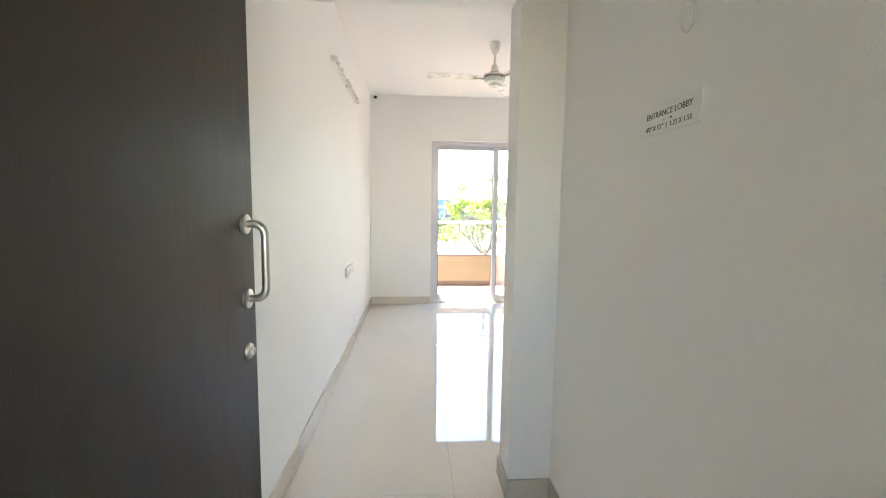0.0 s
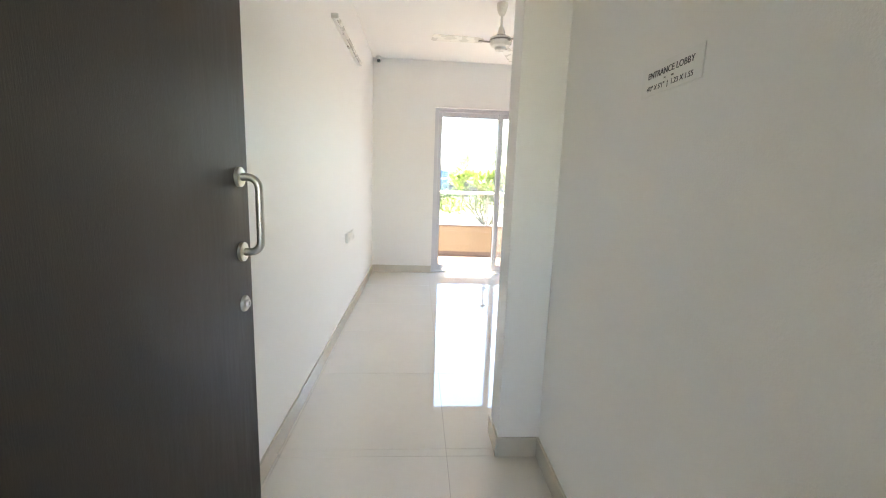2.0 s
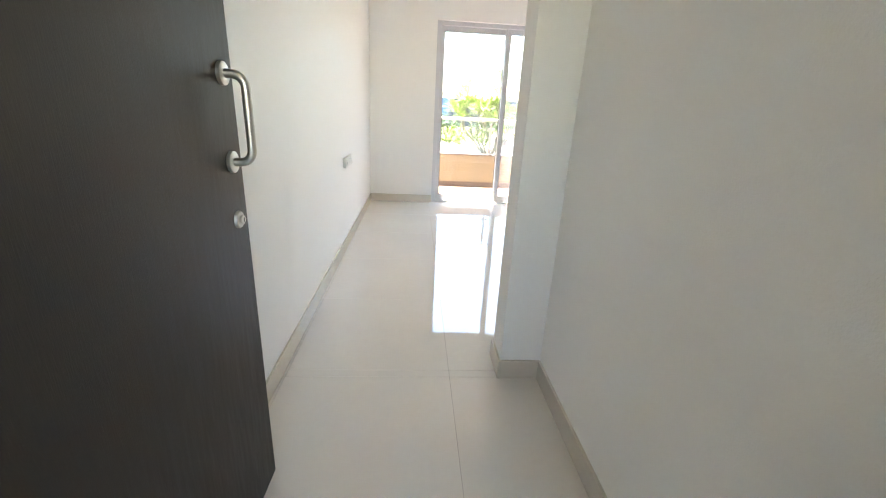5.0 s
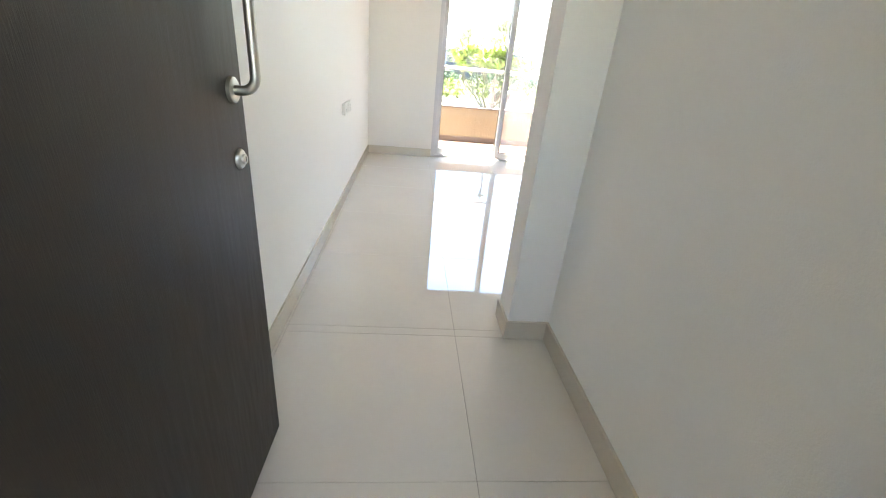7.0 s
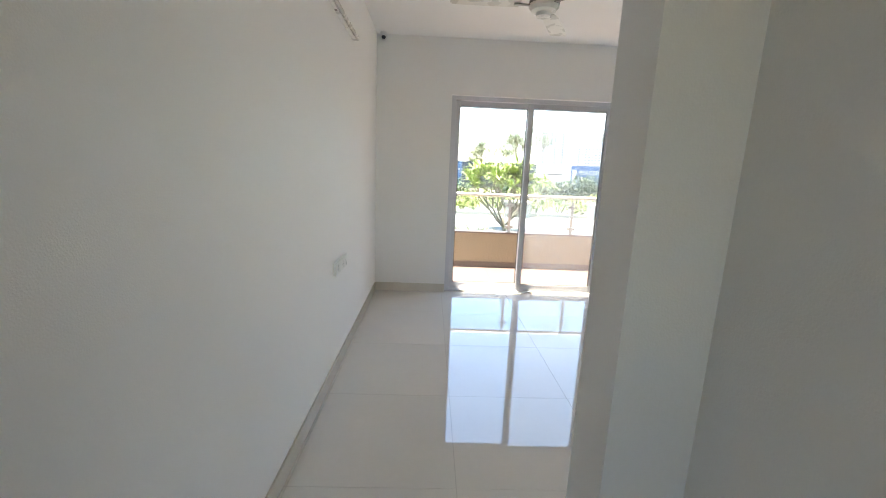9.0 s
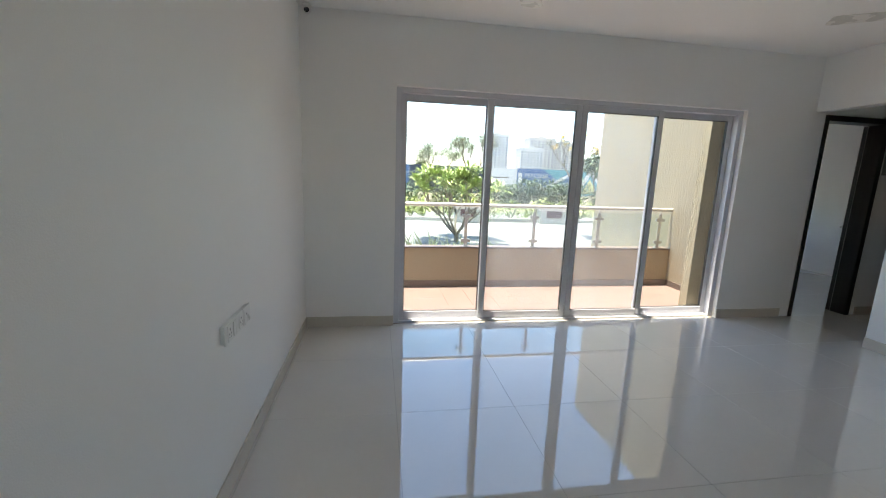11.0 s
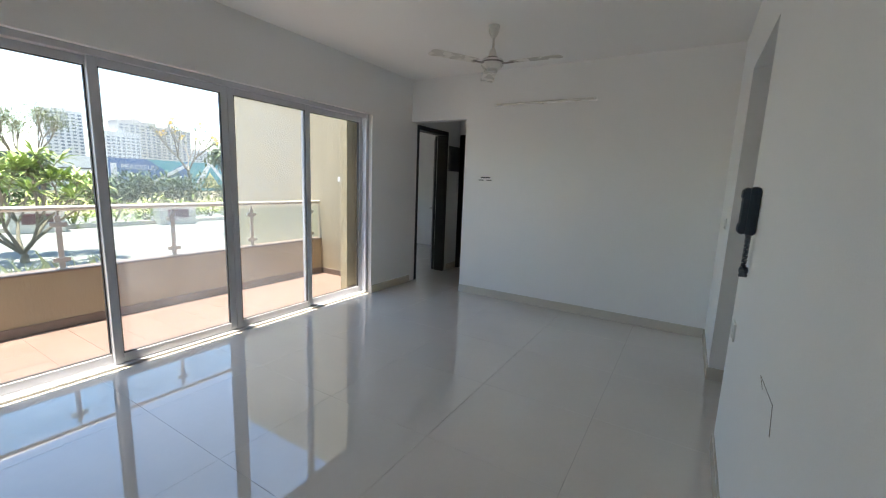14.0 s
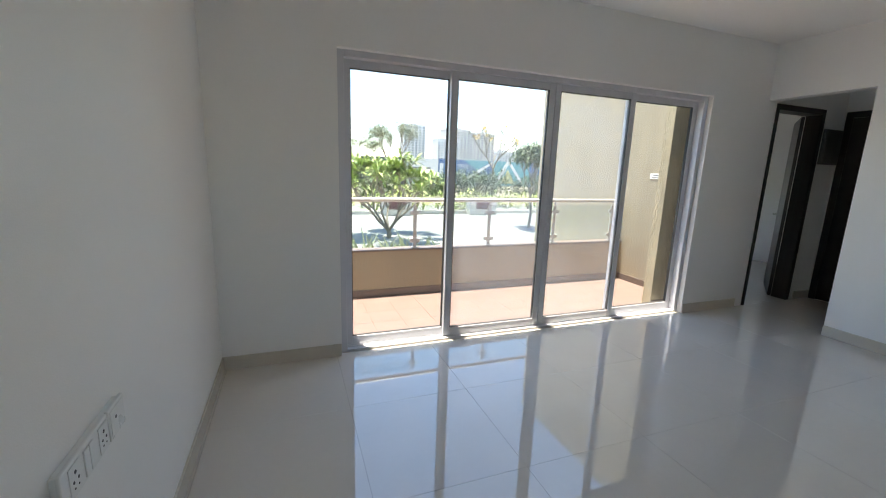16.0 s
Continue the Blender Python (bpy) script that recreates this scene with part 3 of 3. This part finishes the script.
# ---- balcony ----
BAL_Y, BAL_TOP, SIDE_X, BZ = 1.46, 0.515, 4.95, -0.02
structure("balcony_floor", boxes((-0.6, SIDE_X, 0.2, BAL_Y, -0.15, BZ - 0.003)), GROUT, "sunlit salmon tiled balcony floor")
BALFLOOR = bpy.data.objects["balcony_floor"]
structure("wall_parapet", boxes((-0.6, SIDE_X, BAL_Y, BAL_Y + 0.13, -0.35, BAL_TOP)), TANSMOOTH, "low tan rendered balcony parapet")
structure("trim_coping", boxes((-0.6, SIDE_X, BAL_Y - 0.015, BAL_Y + 0.15, BAL_TOP, BAL_TOP + 0.018), bevel=0.003), BROWNSK, "thin dark stone coping on parapet")
structure("baseboard_balcony", boxes((-0.6, SIDE_X - 0.012, BAL_Y - 0.012, BAL_Y, BZ, BZ + 0.085), (4.31, SIDE_X - 0.012, 0.263, 0.275, BZ, BZ + 0.085), (SIDE_X - 0.012, SIDE_X, 0.40, BAL_Y, BZ, BZ + 0.085)), BROWNSK, "dark brown balcony skirting")
structure("wall_side", boxes((SIDE_X, SIDE_X + 0.18, 0.2, 3.68, -0.35, 3.38)), TAN, "tall tan textured side wall in sun")
structure("wall_pier", boxes((4.31, SIDE_X, 0.275, 0.39, -0.15, 5.6), (4.53, SIDE_X, 0.2, 0.275, -0.15, 5.6)), TANROUGH, "tan textured pier beside the window")
structure("wall_facade", boxes((-1.2, 4.44, 0.0, 0.2, CEILING + 0.15, 5.6), (-1.2, LEFT, 0.0, 0.2, -0.35, CEILING + 0.15), (-0.8, -0.6, 0.2, BAL_Y + 0.13, -0.35, 2.6)), TAN, "plain tan facade round the balcony")
plate3 = thing("room_sign", "small white sign on the tan textured balcony wall", "sign", Matrix.Translation((SIDE_X, 0.98, 1.46)) @ Matrix(((0, 0, -1, 0), (-1, 0, 0, 0), (0, 1, 0, 0), (0, 0, 0, 1))))
part("plate", boxes((-0.11, 0.11, -0.036, 0.036, 0, 0.004), bevel=0.001), PAPER, plate3)
part("print", boxes((-0.06, 0.06, 0.004, 0.016, 0.004, 0.0045)), INK, plate3)
part("print", boxes((-0.08, 0.08, -0.022, -0.014, 0.004, 0.0045)), INK, plate3)

rail = thing("balcony_railing", "steel handrail with clamped clear glass panels on parapet", "railing")
RY = BAL_Y + 0.05
part("handrail", tube(bmesh.new(), [(-0.6, RY, 1.10), (SIDE_X, RY, 1.10)], 0.024, 18), RAILSTEEL, rail, smooth=True)
posts = (-0.09, 0.885, 1.857, 2.83, 3.80, 4.77)
for px in posts:
    p = part("post", boxes((px - 0.022, px + 0.022, RY - 0.006, RY + 0.006, BAL_TOP + 0.018, 1.03), bevel=0.002), RAILSTEEL, rail)
    part("pin", tube(bmesh.new(), [(px, RY, 1.025), (px, RY, 1.085)], 0.007, 10), RAILSTEEL, p, smooth=True)
    part("foot", boxes((px - 0.035, px + 0.035, RY - 0.03, RY + 0.03, BAL_TOP + 0.018, BAL_TOP + 0.028), bevel=0.002), RAILSTEEL, p)
    for z in (0.62, 0.95):
        part("clamp", boxes((px - 0.065, px + 0.065, RY - 0.014, RY + 0.014, z - 0.022, z + 0.022), bevel=0.004), RAILSTEEL, p)
for a, b in zip((-0.6,) + posts, posts + (SIDE_X,)):
    g = part("glass_panel", boxes((a + 0.03, b - 0.03, RY - 0.005, RY + 0.005, BAL_TOP + 0.045, 1.04)), GLASS2, rail)
    g.visible_shadow = False

# ---- outside: terrace, planting, hoarding, skyline ----
GZ = -0.30
structure("ground", boxes((-1500, 1500, 16.2, 2500, GZ - 0.25, GZ - 0.02), (-1500, 1500, -900, 1.74, GZ - 0.3, GZ - 0.1)), EARTH, "dry open ground reaching the horizon")
structure("pavement", boxes((-30, 45, 1.735, 16.2, GZ - 0.25, GZ)), PAVING, "pale sunlit concrete terrace paving")
structure("kerb", boxes((-30, 45, 12.1, 12.25, GZ, GZ + 0.14), bevel=0.02), STONE, "low pale stone kerb along planting bed")

rng = random.Random(5)


def leaf_quad(bm, p, d, length, width, up=None):
    """A folded pointed leaf from p along d."""
    d = d.normalized()
    side = d.cross(up or Vector((0, 0, 1)))
    if side.length < 1e-3:
        side = Vector((1, 0, 0))
    side.normalize()
    nrm = side.cross(d)
    mid = p + d * length * 0.55 - nrm * length * 0.02
    tip = p + d * length + Vector((0, 0, -0.18 * length))
    a = bm.verts.new(p)
    b = bm.verts.new(mid + side * width * 0.5 + nrm * width * 0.12)
    c = bm.verts.new(tip)
    e = bm.verts.new(mid - side * width * 0.5 + nrm * width * 0.12)
    m = bm.verts.new(mid)
    bm.faces.new((a, b, m))
    bm.faces.new((b, c, m))
    bm.faces.new((a, m, e))
    bm.faces.new((m, c, e))


def grow(bm, p, d, length, radius, depth, tips, spread=0.6, lift=0.15):
    q = p + d * length
    mid = (p + q) / 2 + Vector((rng.uniform(-1, 1), rng.uniform(-1, 1), 0)) * length * 0.06
    tube(bm, [p, mid, q], [radius, radius * 0.85, radius * 0.68], 7)
    if depth == 0:
        tips.append((q, d))
        return
    for k in range(rng.choice((2, 3))):
        nd = (d + Vector((rng.uniform(-1, 1), rng.uniform(-1, 1), rng.uniform(-0.3, 0.6) + lift)) * spread).normalized()
        grow(bm, q, nd, length * rng.uniform(0.62, 0.9), radius * 0.66, depth - 1, tips, spread, lift)


def rosette_tree(x, y, height):
    t = thing("frangipani_tree", "leafy green frangipani tree with forked grey trunk", "tree", pose(x, y, GZ))
    bm, tips = bmesh.new(), []
    tube(bm, [(0, 0, -0.05), (0.02, 0, 0.12), (0, 0, 0.2)], [0.075, 0.06, 0.055], 9)
    for k in range(7):
        a = k * 0.9 + 0.5
        grow(bm, Vector((0, 0, 0.17)), Vector((math.cos(a) * 0.75, math.sin(a) * 0.75, 0.85)).normalized(), height * 0.36, 0.036, 3, tips, 0.7, 0.22)
    part("trunk", bm, BARK, t, smooth=True)
    bm = bmesh.new()
    for q, d in tips:
        if q.z < 0.8:
            continue
        for k in range(15):
            a, e = rng.uniform(0, 6.283), rng.uniform(-0.25, 1.1)
            v = Vector((math.cos(a) * math.cos(e), math.sin(a) * math.cos(e), math.sin(e)))
            leaf_quad(bm, q - d * rng.uniform(0, 0.12), v, rng.uniform(0.24, 0.40), rng.uniform(0.055, 0.085))
    part("crown", bm, FOLIAGE, t)
    return t


def leafy_tree(name, label, x, y, height, spread, leafmat, leaves, leaf_size, bare=0.35, flowers=0, up=0.5):
    t = thing(name, label, "tree", pose(x, y, GZ))
    bm, tips = bmesh.new(), []
    tr = height * 0.016
    tube(bm, [(0, 0, -0.05), (0.03 * height, 0.01, height * bare * 0.5), (0.01, 0, height * bare)], [tr * 1.4, tr * 1.1, tr], 8)
    for k in range(5):
        a = k * 1.26 + rng.uniform(-0.4, 0.4)
        grow(bm, Vector((0.01, 0, height * bare)), Vector((math.cos(a) * spread, math.sin(a) * spread, rng.uniform(0.6, 1.2))).normalized(), height * 0.22, tr * 0.6, 3, tips, up, 0.2)
    part("trunk", bm, BARK, t, smooth=True)
    bm = bmesh.new()
    for q, d in tips:
        for k in range(leaves):
            p = q + Vector((rng.gauss(0, 1), rng.gauss(0, 1), rng.gauss(0, 0.8))) * height * 0.055
            v = Vector((rng.uniform(-1, 1), rng.uniform(-1, 1), rng.uniform(-0.6, 0.8)))
            leaf_quad(bm, p, v, leaf_size * rng.uniform(0.6, 1.3), leaf_size * 0.4)
    part("crown", bm, leafmat, t)
    if flowers:
        bm = bmesh.new()
        for q, d in rng.sample(tips, min(flowers, len(tips))):
            for k in range(14):
                v = Vector((rng.uniform(-1, 1), rng.uniform(-1, 1), rng.uniform(-0.4, 1)))
                leaf_quad(bm, q + v * 0.10, v, 0.16, 0.12)
        part("blossom", bm, PETAL, t, "clusters of yellow blossom")
    return t


def shrub(x, y, w, h, mat, n, leaf, label):
    t = thing("shrub", label, "shrub", pose(x, y, GZ), "bedding shrubs")
    bm = bmesh.new()
    for k in range(6):
        a = rng.uniform(0, 6.28)
        tube(bm, [(0, 0, -0.02), (math.cos(a) * w * 0.15, math.sin(a) * w * 0.15, h * 0.45), (math.cos(a) * w * 0.3, math.sin(a) * w * 0.3, h * 0.8)], [0.02, 0.014, 0.007], 5)
    part("stem", bm, BARK, t)
    bm = bmesh.new()
    for k in range(n):
        a, r = rng.uniform(0, 6.28), math.sqrt(rng.random())
        top = h * (1 - 0.45 * r * r) * rng.uniform(0.85, 1.08)
        p = Vector((math.cos(a) * r * w * 0.5, math.sin(a) * r * w * 0.5, rng.uniform(0.12, 1) * top))
        v = Vector((math.cos(a) * r + rng.uniform(-0.7, 0.7), math.sin(a) * r + rng.uniform(-0.7, 0.7), rng.uniform(-0.1, 0.9)))
        leaf_quad(bm, p, v, leaf * rng.uniform(0.6, 1.3), leaf * 0.34)
    part("foliage", bm, mat, t)
    return t


rosette_tree(2.80, 7.0, 1.95)
leafy_tree("garden_tree", "slender dark-leaved garden tree on the terrace", 7.55, 8.0, 2.35, 0.3, DARKLEAF, 34, 0.15, 0.42, 0, 0.35)
leafy_tree("flowering_tree", "sparse flowering tree with yellow blossom clusters", 13.4, 22.0, 4.6, 0.7, PALELEAF, 5, 0.2, 0.4, 16)
leafy_tree("roadside_tree", "tall feathery grey-green tree behind the hoarding", 8.2, 48.0, 7.2, 0.9, PALELEAF, 60, 0.24, 0.16)
leafy_tree("roadside_tree", "tall feathery grey-green tree behind the hoarding", 13.0, 50.0, 9.2, 0.6, PALELEAF, 60, 0.24, 0.16)
leafy_tree("roadside_tree", "tall feathery grey-green tree behind the hoarding", 5.0, 52.0, 5.6, 0.9, PALELEAF, 60, 0.24, 0.16)
leafy_tree("roadside_tree", "dark roadside tree in front of the hoarding", 38.0, 48.0, 6.5, 0.9, DARKLEAF, 14, 0.5, 0.3)
for k in range(34):
    x = -4 + k * 0.85 + rng.uniform(-0.25, 0.25)
    big = rng.random() < 0.35
    shrub(x, 12.95 + rng.uniform(-0.3, 0.35), rng.uniform(1.0, 1.4), rng.uniform(0.75, 1.0), SHRUB if k % 3 else FOLIAGE, 210, 0.24, "yellow-green leafy bedding shrub behind the kerb")
for x, y, w, h in ((9.5, 20.0, 2.6, 1.8), (2.0, 18.5, 2.4, 1.3), (11.2, 20.5, 3.2, 1.9), (13.2, 21.5, 3.6, 2.0), (15.8, 20.5, 3.0, 1.7), (18.5, 21.5, 3.4, 1.7), (5.0, 19.0, 2.6, 1.2), (8.0, 20.0, 2.8, 1.3), (21.5, 21.0, 3.4, 1.8), (-1.5, 19, 2.8, 1.5)):
    shrub(x, y, w, h, DARKLEAF, 1500, 0.28, "large dark green shrub before the hoarding")
for cx in (4.2, 7.75):
    t = thing("planter", "pale stone planter box with maroon plaque on terrace", "planter", pose(cx, 11.9, GZ, 0, 0, -8), "terrace planters")
    part("body", boxes((-0.55, 0.55, -0.35, 0.35, 0, 0.56), (-0.59, 0.59, -0.39, 0.39, 0.56, 0.63), bevel=0.015), STONE, t)
    part("plaque", boxes((-0.31, 0.31, -0.372, -0.351, 0.24, 0.52), bevel=0.004), MAROON, t)
bm = bmesh.new()
for k in range(320):
    p = Vector((rng.uniform(0.2, 3.6), rng.uniform(2.6, 4.6), GZ))
    h = rng.uniform(0.25, 0.75) * (1 - 0.12 * abs(p.x - 1.6))
    d = Vector((rng.uniform(-0.4, 0.4), rng.uniform(-0.4, 0.4), 1)) * h
    s = Vector((0.006, 0.004, 0))
    bm.faces.new([bm.verts.new(v) for v in (p - s, p + s, p + d * 0.6 + s * 0.7, p + d + Vector((d.x, d.y, 0)) * 0.3)])
solid("grass", bm, GRASS, "thin dry ornamental grass beyond the parapet", "grass", kind="stuff")

hoarding = thing("hoarding", "long printed site hoarding in white, navy and teal", "hoarding", pose(0, 40, GZ))
HT = 2.85
for x0, x1, mat in ((-14, 2.8, HWHITE), (2.8, 3.9, HBLUE), (3.9, 12.0, HNAVY), (12.0, 15.9, HWHITE), (15.9, 16.9, HBLUE), (16.9, 22.6, HBLUE), (22.6, 27.6, HTEAL), (27.6, 31.5, HBLUE), (31.5, 60, HWHITE)):
    part("sheet", boxes((x0 + 0.01, x1 - 0.01, 0, 0.06, 0, HT)), mat, hoarding)


def flag(pts, mat, y):
    bm = bmesh.new()
    a = [bm.verts.new((x, y, z)) for x, z in pts]
    b = [bm.verts.new((x, y + 0.012, z)) for x, z in pts]
    bm.faces.new(a)
    bm.faces.new(b[::-1])
    for k in range(len(pts)):
        n = (k + 1) % len(pts)
        bm.faces.new((a[n], a[k], b[k], b[n]))
    part("printed_shape", bm, mat, hoarding)


flag([(18.9, HT), (22.4, HT), (20.65, 1.75)], HTEAL, -0.02)
flag([(18.3, 0.3), (20.6, 1.7), (22.55, HT - 0.05), (22.55, HT - 0.4), (20.7, 1.35), (18.9, 0.3)], HWHITE, -0.035)
flag([(19.2, 0.3), (20.7, 1.3), (22.4, 0.3)], HGREEN, -0.03)
flag([(22.9, 0.3), (24.4, HT), (24.9, HT), (23.5, 0.3)], HWHITE, -0.02)
flag([(24.9, HT), (26.9, 0.3), (26.4, 0.3), (24.5, HT)], HWHITE, -0.034)
flag([(23.7, 0.3), (24.6, 1.9), (25.7, 0.3)], HYELLOW, -0.05)
flag([(28.2, HT), (30.5, HT), (29.4, 1.5)], HTEAL, -0.02)
letters("lettering", "PEACEFUL", 0.62, pose(18.2, -0.045, 2.1, 90), HWHITE, hoarding)
part("print_bar", boxes((3.0, 3.7, -0.014, 0, 1.9, 2.05)), HWHITE, hoarding)
part("print_bar", boxes((12.6, 15.0, -0.014, 0, 1.75, 1.88)), GREYINSET, hoarding)
part("print_bar", boxes((16.05, 16.5, -0.014, 0, 0.8, 2.4)), HWHITE, hoarding)
part("print_bar", boxes((28.3, 30.2, -0.014, 0, 0.95, 1.25)), HWHITE, hoarding)


def tower(x0, x1, y, top, mat, label, cols):
    t = thing("apartment_tower", label, "building", pose(0, y, GZ))
    d = (x1 - x0) * 0.7
    part("wall", boxes((x0, x1, 0, d, 0, top), ((x0 * 0.65 + x1 * 0.35), (x0 * 0.4 + x1 * 0.6), 2, d - 2, top, top + 3.2)), mat, t)
    part("parapet", boxes((x0 - 0.3, x1 + 0.3, -0.3, d + 0.3, top - 0.01, top + 0.9)), mat, t)
    w = (x1 - x0) / cols
    me = finish("window", boxes((-w * 0.28, w * 0.28, -0.12, 0, -0.85, 0.85)), TOWERGLASS)
    bal = finish("balcony", boxes((-w * 0.4, w * 0.4, -1.0, 0, -0.15, 0.75)), mat)
    rows = int(top / 3.1)
    for r in range(max(2, rows // 4), rows):
        for c in range(cols):
            o = new("window", me)
            o.parent, o.location = t, (x0 + w * (c + 0.5), 0, 3.1 * r + 1.6)
            if c % 3 == 1:
                o = new("balcony", bal)
                o.parent, o.location = t, (x0 + w * (c + 0.5), 0, 3.1 * r + 0.5)
    return t


# skyline towers; the haze is only in their wall colours
tower(134, 162, 500, 54, TOWER, "tall pale residential tower, haze in its colour", 6)
tower(168, 196, 470, 37, TOWER, "lower pale residential block, haze in its colour", 7)
tower(190, 224, 500, 52, TOWER2, "tall beige residential tower, haze in its colour", 7)
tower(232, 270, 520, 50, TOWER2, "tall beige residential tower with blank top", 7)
tower(285, 330, 560, 30, TOWER, "low wide pale block, haze in its colour", 9)
# far hills, their haze painted as base colour
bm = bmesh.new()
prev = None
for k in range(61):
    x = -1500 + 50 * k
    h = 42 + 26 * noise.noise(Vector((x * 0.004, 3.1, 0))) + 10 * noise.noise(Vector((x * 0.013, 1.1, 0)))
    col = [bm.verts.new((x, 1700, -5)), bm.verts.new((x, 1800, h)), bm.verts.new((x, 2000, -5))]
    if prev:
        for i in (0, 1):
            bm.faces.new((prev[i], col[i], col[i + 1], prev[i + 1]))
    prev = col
structure("backdrop", bm, HILL, "distant hills with haze put into their colour")

# ---- tiles, last: one object each, alike ones on one mesh ----
tile_meshes = {}


def tile(x0, x1, y0, y1, z, mat, parent, gap=0.0012, depth=0.02):
    if x1 - x0 < 0.02 or y1 - y0 < 0.02:
        return
    w, d = round(x1 - x0 - gap, 4), round(y1 - y0 - gap, 4)
    key = (w, d, mat.name)
    if key not in tile_meshes:
        tile_meshes[key] = finish("tile", box(bmesh.new(), -w / 2, w / 2, -d / 2, d / 2, -depth, 0, bevel=0.0006), mat)
    o = new("tile", tile_meshes[key])
    o.parent, o.location = parent, ((x0 + x1) / 2, (y0 + y1) / 2, z)


def cuts(lo, hi, start, pitch):
    a = [lo] + [start + pitch * k for k in range(-20, 30) if lo + 0.01 < start + pitch * k < hi - 0.01] + [hi]
    return list(zip(a, a[1:]))


for xa, xb, ya, yb in ((0, ROOM_X + 0.13, LOBBY_Y, 0.05), (0, LOBBY_X, ENTRY_Y, LOBBY_Y), (ROOM_X + 0.13, PASS_END, -1.0, 0.0), (KIT_L - 0.77, KIT_R, -6.5, LOBBY_Y), (LEFT, 2.6, -7.95, ENTRY_Y), (5.43, 8.5, 0.0, 3.6)):
    for x0, x1 in cuts(xa, xb, 0.796, 0.773):
        for y0, y1 in cuts(ya, yb, -0.741, 0.779):
            tile(x0, x1, y0, y1, 0.0, TILE, floor)
for x0, x1 in cuts(-0.6, SIDE_X, 0.3, 0.3):
    for y0, y1 in cuts(0.2, BAL_Y, 0.36, 0.3):
        tile(x0, x1, y0, y1, BZ, TERRA, BALFLOOR, 0.0015, 0.02)
